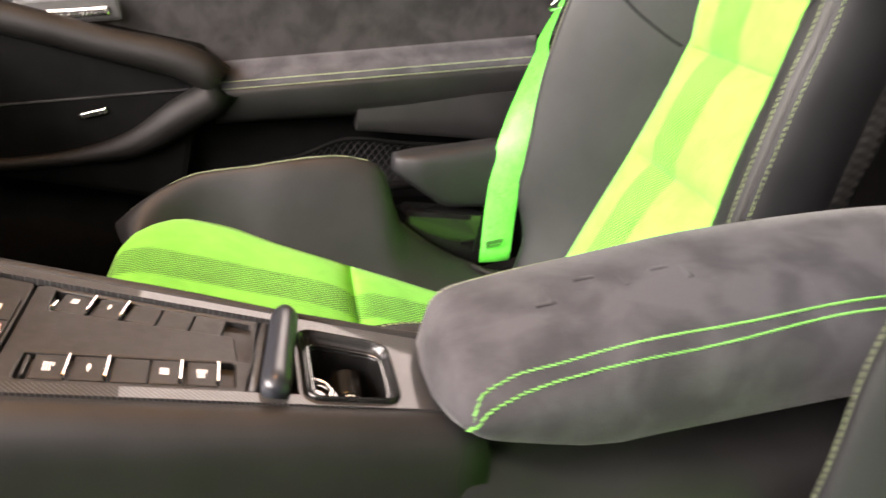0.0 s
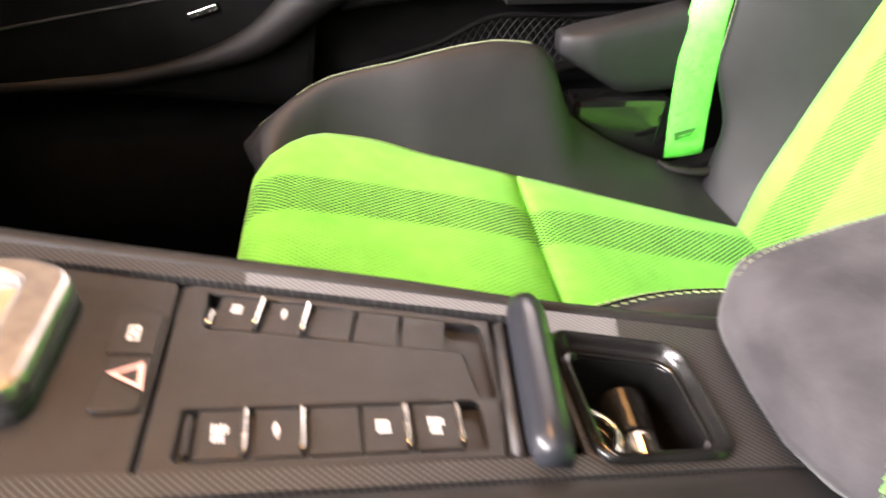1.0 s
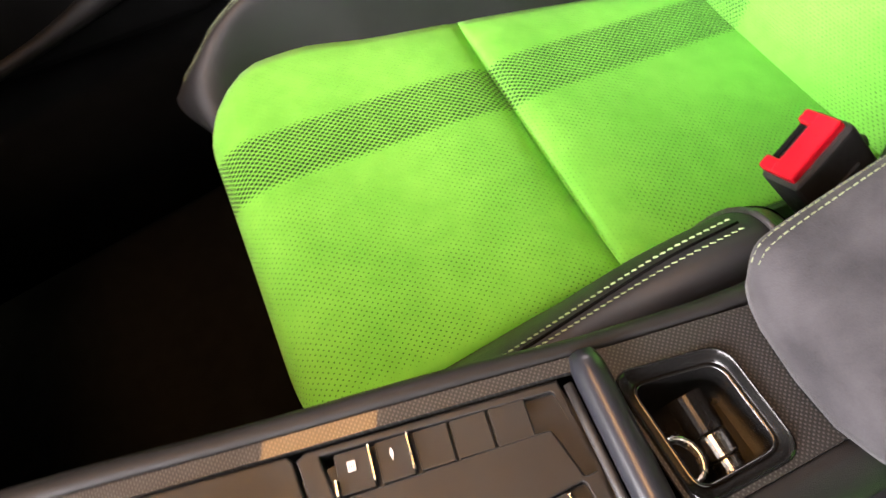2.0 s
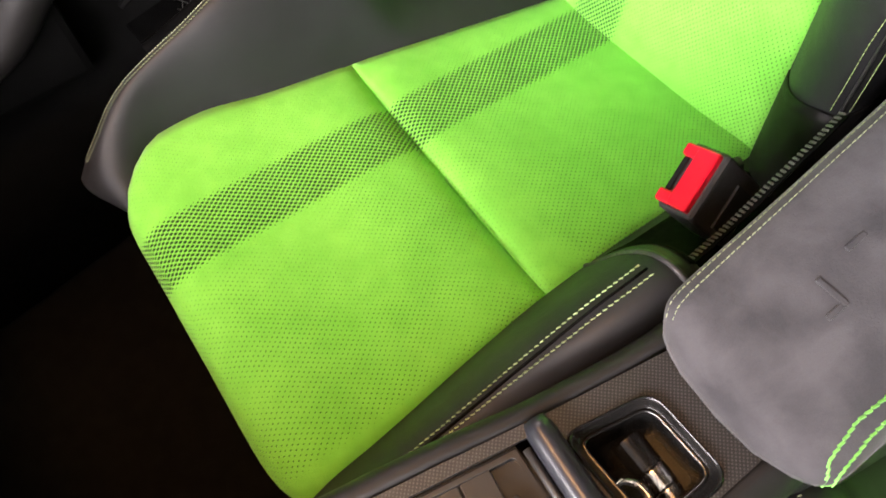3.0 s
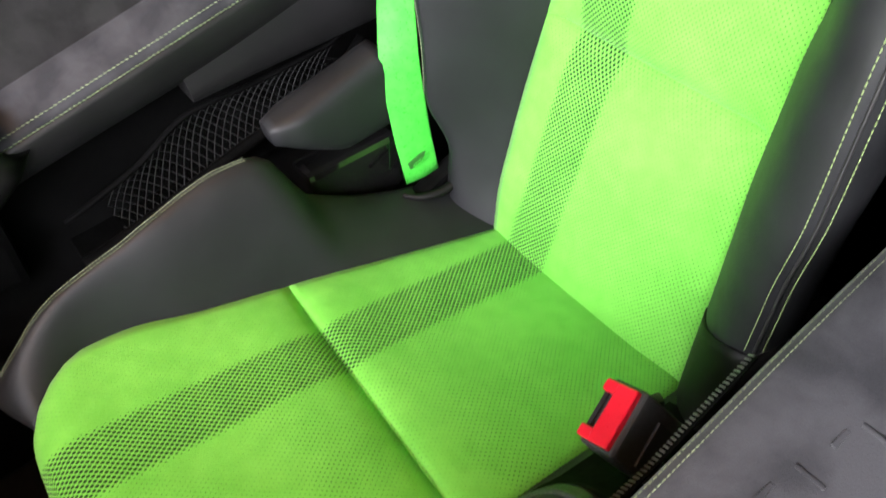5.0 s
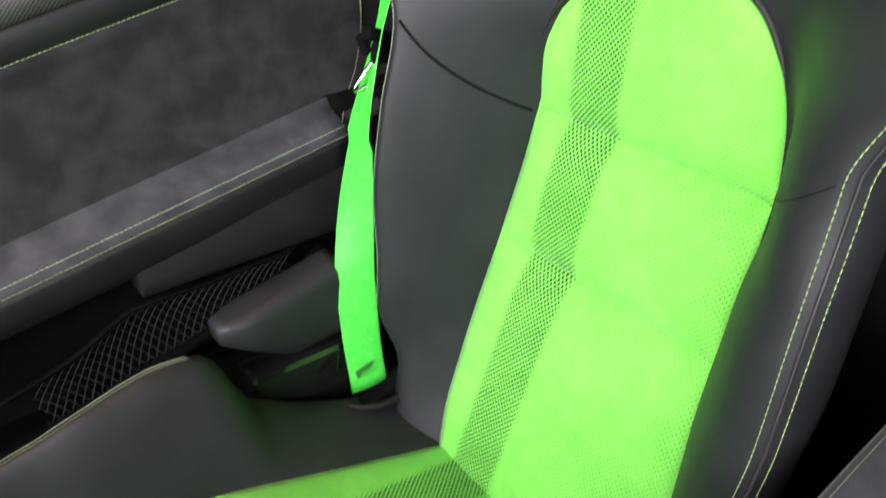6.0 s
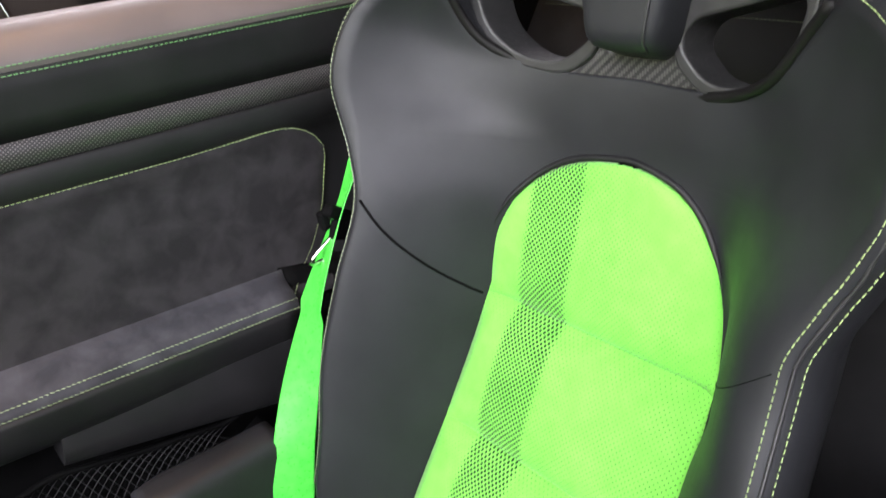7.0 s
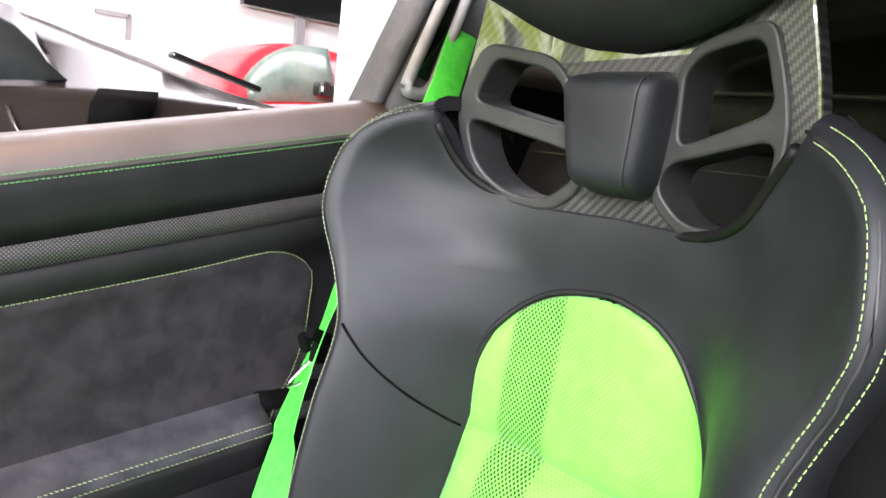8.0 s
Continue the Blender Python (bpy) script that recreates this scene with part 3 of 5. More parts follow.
cush_near = spline([-0.05, 0.0, 0.204, 0.322, 0.407, 0.541, 0.64], [0.19, 0.188, 0.184, 0.187, 0.195, 0.211, 0.218])


def cush_half(y, side):
    return cush_far(y) if side > 0 else cush_near(y)


cush_ridge = spline([-0.05, 0.0, 0.07, 0.14, 0.28, 0.36, 0.44, 0.55, 0.62, 0.66], [0.255, 0.262, 0.27, 0.28, 0.287, 0.282, 0.274, 0.268, 0.262, 0.255])
cush_lift = spline([-0.05, 0.0, 0.05, 0.10, 0.14, 0.18, 0.22, 0.26, 0.30, 0.36, 0.44, 0.55, 0.60, 0.64, 0.66], [0.02, 0.045, 0.052, 0.06, 0.075, 0.105, 0.14, 0.152, 0.148, 0.132, 0.102, 0.066, 0.046, 0.03, 0.02])
CUSH_PATH = path3([(-0.05, 0.237), (0.0, 0.25), (0.15, 0.2905), (0.30, 0.332), (0.45, 0.371), (0.55, 0.396), (0.59, 0.404), (0.614, 0.400), (0.626, 0.388), (0.627, 0.370), (0.618, 0.335), (0.602, 0.26), (0.585, 0.16)], 64)


def cushion_frame(k):
    y, z = CUSH_PATH[k]
    a, b = CUSH_PATH[max(k - 1, 0)], CUSH_PATH[min(k + 1, len(CUSH_PATH) - 1)]
    d = Vector((0, b[0] - a[0], b[1] - a[1])).normalized()
    return y, z, Vector((0, -d.z, d.y))


def build_cushion(seat):
    rows, ridge_in, ridge_out, notch = [], {1: [], -1: []}, {1: [], -1: []}, 0
    for k in range(len(CUSH_PATH)):
        y, z, n = cushion_frame(k)
        fold = max(0.0, (0.40 - z) / 0.24) if y > 0.6 else 0.0
        h, lift = cush_ridge(y) - 0.03 * fold, cush_lift(y) * (1 - 0.6 * fold)
        n = n.lerp(Vector((0, 0.25, 1)).normalized(), 0.55).normalized()
        halves = {}
        if abs(y - 0.262) < abs(CUSH_PATH[notch][0] - 0.262):
            notch = k
        h0, lift0 = h, lift * (0.5 + 0.5 * step01(y, 0.205, 0.245))
        for side in (-1, 1):
            hw = cush_half(y, side)
            h0 = max(h0, hw + 0.02)
            crest = step01(y, 0.20, 0.265) * (1 - step01(y, 0.33, 0.56)) if side < 0 else 0.0
            h, lift = h0 + 0.007 * crest, lift0 * (1 + 0.30 * crest)
            ahead = 0.0
            if side > 0:
                lift *= 1 + 0.05 * math.exp(-((y - 0.45) / 0.06) ** 2)
                ahead = 0.05 * step01(0.401 - z, 0.0, 0.04) if y > 0.55 else 0.0
            row = []
            for u in [hw * f for f in IN] + [hw + (h - hw) * f for f in OUT]:
                t = max(0.0, (u - hw) / (h - hw))
                rise = math.sin(t * math.pi / 2) ** 1.1
                sink = -0.012 if u < hw * 0.99 else 0.0
                corner = (0.05 * (u / h) ** 7 + 0.013 * side * u / h) * (1 if y > 0.5 else max(0, (y - 0.3) / 0.2))
                row.append(Vector((u, y - corner + 0.004 * crest * t + ahead * t * t, z + sink)) + n * lift * rise)
            r = row[-1]
            if y > (0.255 if side > 0 else 0.272) and (y < 0.6 or z > 0.37):
                ridge_in[side].append((row[-5] if side < 0 else row[-1]) + Vector((-0.0005, 0, 0.001)))
                ridge_out[side].append((row[-3] + Vector((0, 0, 0.0008))) if side < 0 else r + Vector((0.0065, 0, -0.001)))
            row += [r + Vector((0.009, 0, -0.003)), r + Vector((0.016, -0.002, -0.012)), r + Vector((0.020, -0.003, -0.03)),
                    Vector((r.x + 0.018, r.y - 0.006, r.z - (r.z - 0.08) * 0.5)), Vector((r.x + 0.006, r.y - 0.01, 0.08))]
            halves[side] = row
        left = [Vector((-p.x, p.y, p.z)) for p in halves[-1][:0:-1]]
        rows.append([(SEAT_X + p.x, p.y, p.z) for p in left + halves[1]])
    grid("cushion", rows, LEATHER, seat, "black leather seat cushion with raised bolsters")
    for side in (-1, 1):
        for line, up in ((ridge_in[side], (-0.3 * side, 0, 1)), (ridge_out[side], (0.6 * side, 0, 1))):
            stitches("stitching", [(SEAT_X + side * p.x, p.y, p.z) for p in line], seat, THREAD_PALE if side < 0 else THREAD_DARK, up=up, label="lime thread", slant=0.25 if side < 0 else 0.6, pitch=0.0056 if side < 0 else 0.0042, length=0.0040 if side < 0 else 0.0034, width=0.0010 if side < 0 else 0.0008)
    tube("seam", [(SEAT_X - (a.x + b.x) / 2, (a.y + b.y) / 2, (a.z + b.z) / 2 + 0.0004) for a, b in zip(ridge_in[-1], ridge_out[-1])], 0.0013, DARK_TRIM, seat, "dark sewn seam", sides=6)
    # black flange where the bolster ends beside the buckle
    edge = rows[notch][:len(rows[notch]) // 2 + 1]
    edge = [p for p in edge if p[2] > 0.30 and p[0] < SEAT_X - cush_near(0.262) + 0.004]
    tube("flange", [(p[0] - 0.0005, p[1], p[2] + 0.001) for p in edge], 0.0028, PLASTIC, seat, "black flange", sides=8)
    pocket = []
    for r in rows:
        side_pts = [p for p in r[:len(r) // 2] if SEAT_X - 0.30 < p[0] < SEAT_X - cush_near(p[1]) - 0.006]
        if 0.03 < r[len(r) // 2][1] < 0.262 and len(side_pts) > 8:
            pocket.append([(p[0] - 0.0005, p[1], p[2] + 0.0022) for p in side_pts])
    m = min(len(p) for p in pocket)
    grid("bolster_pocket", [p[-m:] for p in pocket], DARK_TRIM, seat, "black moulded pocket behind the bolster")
    # two lime fabric panels, parted by a sewn seam
    ks = [k for k in range(len(CUSH_PATH)) if CUSH_PATH[k][0] >= -0.03 and CUSH_PATH[k][1] > 0.2]
    cut = min(ks, key=lambda k: abs(CUSH_PATH[k][0] - 0.307))
    for lo, hi in ((ks[0], cut), (cut, ks[-1])):
        rows, uvs, run = [], [], 0.0
        steps = np.linspace(lo, hi, 34)
        for s in steps:
            k = min(int(s), len(CUSH_PATH) - 2)
            f = s - k
            y0, z0, n0 = cushion_frame(k)
            y1, z1, n1 = cushion_frame(k + 1)
            y, z, n = y0 + (y1 - y0) * f, z0 + (z1 - z0) * f, n0.lerp(n1, f).normalized()
            t = (s - lo) / (hi - lo)
            edge = (1 - max(0, 2 * t - 1) ** 14) if hi == cut else 1 - max(0, 1 - 2 * t) ** 14
            row, uv = [], []
            for q in np.linspace(-1, 1, 29):
                hw = cush_half(y, q) * 1.003
                corner = 0.05 * abs(q * hw / cush_ridge(y)) ** 7 + 0.013 * q * hw / cush_ridge(y)
                corner *= 1 if y > 0.5 else max(0, (y - 0.3) / 0.2)
                puff = (1 - abs(q) ** 8) * edge
                skew = -0.010 * q * max(0.0, 1 - abs(y - 0.31) / 0.2)
                p = Vector((SEAT_X + q * hw, y - corner + skew, z + 0.27 * skew)) + n * (-0.009 + 0.013 * puff + 0.007 * abs(q) ** 4)
                row.append(p)
                uv.append((q * hw, y + (0.4 - z if y > 0.6 else 0)))
            rows.append(row)
            uvs.append(uv)
        grid("cushion_panel", rows, FABRIC, seat, "lime green perforated fabric panel", uvs=uvs, thick=0.006)


def hr_bend(u, v, w):
    """From the headrest frame's own plane into space."""
    return Vector((SEAT_X + u, -0.188 + (v - 1.0) * 0.09 + 0.6 * u * u + w, v))


def build_headrest(seat):
    half = [(0.0, 0.962), (0.10, 0.958), (0.16, 0.968), (0.20, 0.995), (0.222, 1.04), (0.215, 1.10), (0.195, 1.18), (0.175, 1.27), (0.12, 1.33), (0.0, 1.345)]
    half = path3(half, 26)
    outer = half + [(-0.88 * u, v) for u, v in half[-2:0:-1]]
    squeeze = lambda loop: [(0.045 + (u - 0.045) * 0.70 if u > 0.045 else u, v) for u, v in loop]
    upper_far = [(0.074, 1.062), (0.083, 1.106), (0.104, 1.121), (0.172, 1.133), (0.198, 1.085)]
    lower_far = [(0.060, 1.012), (0.066, 1.037), (0.208, 1.066), (0.192, 1.012), (0.150, 0.985), (0.098, 0.982)]
    hull_far = [(0.049, 1.000), (0.057, 1.046), (0.074, 1.112), (0.100, 1.136), (0.186, 1.150), (0.214, 1.10), (0.221, 1.062), (0.204, 1.005), (0.156, 0.974), (0.090, 0.970)]
    upper = [(0.064, 1.052), (0.066, 1.120), (0.092, 1.136), (0.172, 1.148), (0.198, 1.088)]
    lower = [(0.040, 1.012), (0.052, 1.036), (0.208, 1.066), (0.192, 1.012), (0.150, 0.985), (0.085, 0.980)]
    hull = [(0.030, 1.000), (0.045, 1.046), (0.052, 1.124), (0.088, 1.150), (0.184, 1.164), (0.214, 1.10), (0.221, 1.062), (0.204, 1.005), (0.156, 0.974), (0.080, 0.968)]
    flip = lambda loop: [(-u, v) for u, v in loop][::-1]
    within = lambda loop: [(0.128 + (u - 0.128) * 0.95, 1.065 + (v - 1.065) * 0.95) for u, v in loop]
    cuts = [rounded(within(hull_far), 0.02), flip(rounded(squeeze(within(hull)), 0.02))]
    part("headrest_frame", plate_bm(outer, cuts, 0.022, hr_bend, 0.003), CARBON_SEAT, seat, "glossy carbon fibre headrest frame")
    for side in (1, -1):
        f, loops = ((lambda l: l), (hull_far, upper_far, lower_far)) if side == 1 else (flip, (squeeze(hull), squeeze(upper), squeeze(lower)))
        bm = plate_bm(f(rounded(loops[0], 0.02)), [f(rounded(loops[1], 0.016)), f(rounded(loops[2], 0.022))], 0.055, lambda u, v, w: hr_bend(u, v, w + 0.005), 0.003)
        part("belt_opening", bm, PLASTIC, seat, "matt black plastic surround with two openings")
    # small pad between the openings
    rows = []
    for t in np.linspace(0, 1, 15):
        v = 0.998 + 0.122 * t
        hw = 0.036 + 0.021 * t ** 0.7
        bulge = 0.046 * (1 - abs(2 * t - 1) ** 10) + 0.002
        row = []
        for k in range(28):
            a = 2 * math.pi * k / 28
            c, s = math.cos(a), math.sin(a)
            cu, cs = abs(c) ** 0.36 * (1 if c >= 0 else -1), abs(s) ** 0.36 * (1 if s >= 0 else -1)
            p = hr_bend(cu * hw * (0.7 + 0.3 * (1 - abs(2 * t - 1) ** 10)), v, cs * (bulge + 0.004))
            row.append(p)
        rows.append(row)
    grid("neck_pad", rows, LEATHER, seat, "small black leather neck pad", closed=True, caps=True)
    line = [hr_bend(-0.028 - 0.015 * t ** 0.8, 0.998 + 0.122 * t, 0.0515 * (1 - abs(2 * t - 1) ** 10)) for t in np.linspace(0.06, 0.95, 16)]
    tube("seam", line, 0.0013, PLASTIC, seat, "dark sewn seam", sides=6)
    # large head cushion
    rows = []
    for t in np.linspace(0, 1, 16):
        hw = 0.205 - 0.05 * t
        low = 1.136
        row = []
        for k in range(40):
            a = 2 * math.pi * k / 40
            c, s = math.cos(a), math.sin(a)
            u = abs(c) ** 0.7 * (1 if c >= 0 else -1) * hw
            v = low + 0.20 * t + (0.062 * (u / 0.205) ** 2) * (1 - t)
            puff = 0.058 * (1 - abs(2 * t - 1) ** 5) + 0.006
            row.append(hr_bend(u * (0.86 + 0.14 * (1 - abs(2 * t - 1) ** 8)), v, s * puff * 0.75 + 0.012))
        rows.append(row)
    grid("head_cushion", rows, LEATHER, seat, "black leather head cushion", closed=True, caps=True)


seat = thing("bucket_seat", "black leather bucket seat with lime green fabric centre panels", "car seat", (SEAT_X, 0.2, 0.02), "front seats")
build_backrest(seat)
build_cushion(seat)
build_headrest(seat)
# plastic cover at the foot of the near bolster
rows = []
for z in np.linspace(0.235, 0.428, 13):
    row = []
    for f in np.linspace(0.16, 1.0, 14):
        hw, h = half_near(z), ridge_h(z)
        p = back_face(-(hw + (h - hw) * f), z - 0.085 * (1 - f) ** 1.4, False)
        row.append((p[0], p[1] + 0.004, p[2]))
    row += [(SEAT_X - ridge_h(z) - o - 0.002, ridge_y(z) + y + 0.003, z) for o, y in ROLL[:4]]
    rows.append(row)
grid("bolster_foot", rows, SHADED_BLACK_LEATHER, seat, "matt black cover at the foot of the bolster", thick=0.003)
for sx in (-0.2, 0.2):
    part("seat_rail", box_bm(0.04, 0.5, 0.05, 0.006, m=pose(SEAT_X + sx, 0.27, 0.045)), PLASTIC, seat)
part("cushion_base", box_bm(0.44, 0.56, 0.10, 0.02, m=pose(SEAT_X, 0.27, 0.12, 6, 0, 0)), PLASTIC, seat)
driver_seat = copy_thing(seat, pose(-0.735, 0.245, 0.02))
tagged(driver_seat, "black leather driver's bucket seat with lime stitching beside the console")

# leather pad beside the hip of the passenger seat
rows = []
for t in np.linspace(0, 1, 14):
    y = 0.217 - 0.177 * t
    top, bot = 0.472 + 0.030 * t, 0.444 - 0.060 * min(1, t * 2.0)
    e = 0.55 + 0.45 * min(1, t * 5)
    row = []
    for k in range(18):
        a = 2 * math.pi * k / 18
        c, s = math.cos(a), math.sin(a)
        row.append((0.352 + abs(c) ** 0.5 * math.copysign(0.032, c) * e, y, (top + bot) / 2 + abs(s) ** 0.5 * math.copysign((top - bot) / 2, s)))
    rows.append(row)
pad = thing("hip_pad", "black leather side pad beside the seat bolster", "seat pad", (0.352, 0.13, 0.40))
grid("pad_cover", rows, LEATHER, pad, closed=True, caps=True)
part("pad_bracket", box_bm(0.05, 0.15, 0.10, 0.01, m=pose(0.345, 0.125, 0.33, 4, 0, 0)), GLOSS, pad, "glossy black plastic bracket")

# ---- seat belt ----
belt = thing("seat_belt", "lime green seat belt hanging beside the backrest", "seat belt", (0.30, 0.04, 0.30))


def ribbon(name, stations, width, parent, label, material=None, count=60, curl=0.0):
    """A strap along stations of (centre, across)."""
    c = path3([s[0] for s in stations], count)
    d = np.array([s[0] for s in stations], float)
    t = np.concatenate([[0], np.cumsum(np.linalg.norm(np.diff(d, axis=0), axis=1))])
    w = [spline(t, [s[1][k] for s in stations]) for k in range(3)]
    rows = []
    for p, v in zip(c, np.linspace(0, t[-1], count)):
        a = Vector([f(v) for f in w]).normalized() * width / 2
        n = a.cross(Vector((0, 0, 1)))
        n = n.normalized() if n.length > 1e-6 else Vector((1, 0, 0))
        n = n if n.x > 0 else -n
        rows.append([Vector(p) + a * k + n * (curl * k * k) for k in (-1, -0.92, -0.75, -0.5, -0.25, 0, 0.25, 0.5, 0.75, 0.92, 1)])
    return grid(name, rows, material or BELT, parent, label, thick=0.0014)


ribbon("webbing", [((0.492, -0.368, 1.205), (-0.2, -0.85, -0.25)), ((0.455, -0.305, 1.095), (-0.25, -0.85, -0.2)), ((0.385, -0.185, 0.97), (-0.5, -0.7, -0.1)),
                   ((0.340, -0.092, 0.87), (-0.9, 0.1, 0.25)), ((0.333, -0.054, 0.79), (-0.85, 0.36, 0.28)), ((0.3285, -0.028, 0.73), (-0.95, 0.29, 0.15)), ((0.3255, -0.006, 0.67), (-0.99, 0.07, 0.06)),
                   ((0.3237, 0.0092, 0.60), (-0.96, -0.27, 0.0)), ((0.317, 0.0225, 0.54), (-0.81, -0.58, 0.0)), ((0.3085, 0.0335, 0.48), (-0.60, -0.79, 0.0)),
                   ((0.3009, 0.0377, 0.38), (-0.42, -0.91, 0.1)), ((0.289, 0.040, 0.302), (-0.3, -0.93, 0.22))], 0.052, belt, "lime green woven webbing", curl=0.003)
for dz in (0.0, 0.004, 0.008):
    stitches("stitching", [(0.2885, 0.022, 0.333 + dz), (0.2885, 0.055, 0.325 + dz)], belt, BELT, pitch=0.004, length=0.003, up=(-1, 0, 0.1))
part("belt_stop", box_bm(0.0028, 0.036, 0.013, 0.001, m=pose(0.2918, 0.040, 0.336, -12, 0, 0)), plain("dark_green_thread", (0.02, 0.13, 0.02), (0.04, 0.20, 0.03), 0.7, var=400), belt, "dark sewn patch")
tongue = part("tongue", box_bm(0.016, 0.044, 0.016, 0.006, 3, pose(0.328, -0.043, 0.784, 24, 0, 14)), DARK_TRIM, belt, "black plastic tongue cover")
part("tongue_hook", box_bm(0.012, 0.012, 0.026, 0.005, 3, pose(0.333, -0.026, 0.776, -20, 0, 10)), DARK_TRIM, tongue, "black plastic hook")
part("tongue_body", box_bm(0.014, 0.030, 0.026, 0.006, 3, pose(0.327, -0.047, 0.763, 12, 0, 12)), DARK_TRIM, tongue, "black plastic body")
tube("tongue_blade", [(0.334, -0.036, 0.752), (0.337, -0.012, 0.728), (0.338, -0.010, 0.722), (0.338, -0.014, 0.719), (0.336, -0.034, 0.726), (0.333, -0.040, 0.734)], 0.0024, CHROME, tongue, "metal loop", sides=8, closed=True)

tube("anchor_ring", path3([(0.278, 0.084, 0.304), (0.264, 0.066, 0.297), (0.252, 0.034, 0.295), (0.249, 0.002, 0.303), (0.255, -0.018, 0.320), (0.268, -0.026, 0.345)], 24), [0.003 + 0.004 * math.sin(math.pi * k / 23) for k in range(24)], SHADED_BLACK_LEATHER, belt, "leather edged belt slot", sides=10)
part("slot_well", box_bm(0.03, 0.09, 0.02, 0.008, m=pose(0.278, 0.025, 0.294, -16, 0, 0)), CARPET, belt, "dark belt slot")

# ---- buckle ----
buckle = thing("belt_buckle", "black seat belt buckle with a red release button", "belt buckle", (-0.23, 0.13, 0.30))
BA, BB, BC, BD = Vector((-0.181, 0.149, 0.462)), Vector((-0.195, 0.206, 0.441)), Vector((-0.227, 0.214, 0.469)), Vector((-0.212, 0.156, 0.471))
ex = (BB - BA).normalized()
ey = (BD - BA)
ey = (ey - ex * ey.dot(ex)).normalized()
ez = ex.cross(ey).normalized()
if ez.z < 0:
    ez = -ez
mid = (BA + BB + BC + BD) / 4
BM = Matrix.Translation(mid) @ Matrix((ex, ey, ez)).transposed().to_4x4()
part("housing", box_bm(0.066, 0.040, 0.075, 0.006, 3, BM @ pose(0.0, 0.004, -0.040)), PLASTIC, buckle, "black plastic housing")
part("release_button", box_bm(0.058, 0.022, 0.012, 0.003, 3, BM @ pose(0.0, 0.008, -0.001)), RED, buckle, "bright red button")
part("release_button", box_bm(0.012, 0.016, 0.010, 0.003, 3, BM @ pose(-0.023, -0.009, -0.001)), RED, buckle, "bright red button edge")
part("release_button", box_bm(0.012, 0.016, 0.010, 0.003, 3, BM @ pose(0.023, -0.009, -0.001)), RED, buckle, "bright red button edge")
part("slot", box_bm(0.034, 0.006, 0.004, 0.001, 1, BM @ pose(0.0, -0.012, -0.002)), GLOSS, buckle, "black slot")
part("sleeve", box_bm(0.044, 0.003, 0.034, 0.0012, 2, BM @ pose(0.004, 0.0255, -0.052)), LEATHER, buckle, "dark grey woven sleeve")
part("stalk", box_bm(0.03, 0.012, 0.16, 0.004, 2, Matrix.Translation((-0.222, 0.14, 0.36)) @ pose(0, 0, 0, 8, 0, 70)), PLASTIC, buckle, "black stalk")

# trim at the end of the near bolster, and the woven strap beside it
bolster_cap = thing("bolster_cap", "black plastic cap at the end of the seat bolster", "trim cap", (-0.245, 0.235, 0.40))
part("cap_body", box_bm(0.020, 0.022, 0.026, 0.008, 3, pose(-0.264, 0.264, 0.474, 0, 20, 12)), LEATHER_TRIM, bolster_cap)
part("cap_foot", box_bm(0.016, 0.02, 0.07, 0.006, 2, pose(-0.268, 0.256, 0.428, 0, 6, 0)), PLASTIC, bolster_cap, "matt black foot")
rim = thing("shell_rim", "black seat shell edge with pale whipped ribs beside the armrest", "seat trim", (-0.27, 0.16, 0.45))
RIM_LINE = [(-0.2625, 0.255, 0.462), (-0.2610, 0.205, 0.460), (-0.2600, 0.138, 0.478), (-0.2600, 0.107, 0.489), (-0.2590, 0.070, 0.499)]
ribbon("rim_strip", [(p, (-0.7, 0, 0.7)) for p in RIM_LINE], 0.012, rim, "matt black backing strip", DARK_TRIM, 20)
stitches("rib", [(x + 0.001, y, z + 0.001) for x, y, z in path3(RIM_LINE, 30)], rim, RIB_CORD, pitch=0.0046, length=0.0021, width=0.0095, high=0.0009, lift=0.0012, up=(0.7, 0, 0.7), label="pale whipped cord ribs")


# ---- centre console ----
def cz(y):
    return 0.543 + 0.13 * (y - 0.36)


rail_out = spline([-0.3, 0.30, 0.41, 0.50, 0.632, 0.74, 1.1], [-0.305, -0.303, -0.288, -0.266, -0.238, -0.213, -0.15])
rail_in = spline([-0.3, 0.30, 0.41, 0.50, 0.632, 0.74, 1.1], [-0.318, -0.316, -0.300, -0.280, -0.252, -0.228, -0.165])
console = thing("center_console", "dark leather centre console with carbon trim and button panel", "car console", (-0.35, 0.5, 0.0))
rows = []
for y in np.linspace(0.30, 1.1, 34):
    z, f, g = cz(y), rail_out(y), rail_in(y)
    rows.append([(f + 0.03, y, 0.02), (f + 0.02, y, z - 0.14), (f + 0.010, y, z - 0.03), (f + 0.003, y, z - 0.006), (f - 0.002, y, z + 0.001), (f - 0.008, y, z + 0.003),
                 (g + 0.002, y, z + 0.0015), (g, y, z - 0.004), (g - 0.002, y, z - 0.075), (-0.392, y, z - 0.075), (-0.396, y, z - 0.006), (-0.4065, y, z - 0.003), (-0.4085, y, z + 0.0005),
                 (-0.416, y, z - 0.001), (-0.425, y, z - 0.006), (-0.4315, y, z - 0.015), (-0.4345, y, z - 0.028), (-0.435, y, z - 0.07), (-0.436, y, z - 0.2), (-0.438, y, 0.02)])
grid("body", rows, LEATHER_TRIM, console, "black leather console sides", closed=True, caps=True)
rows = []
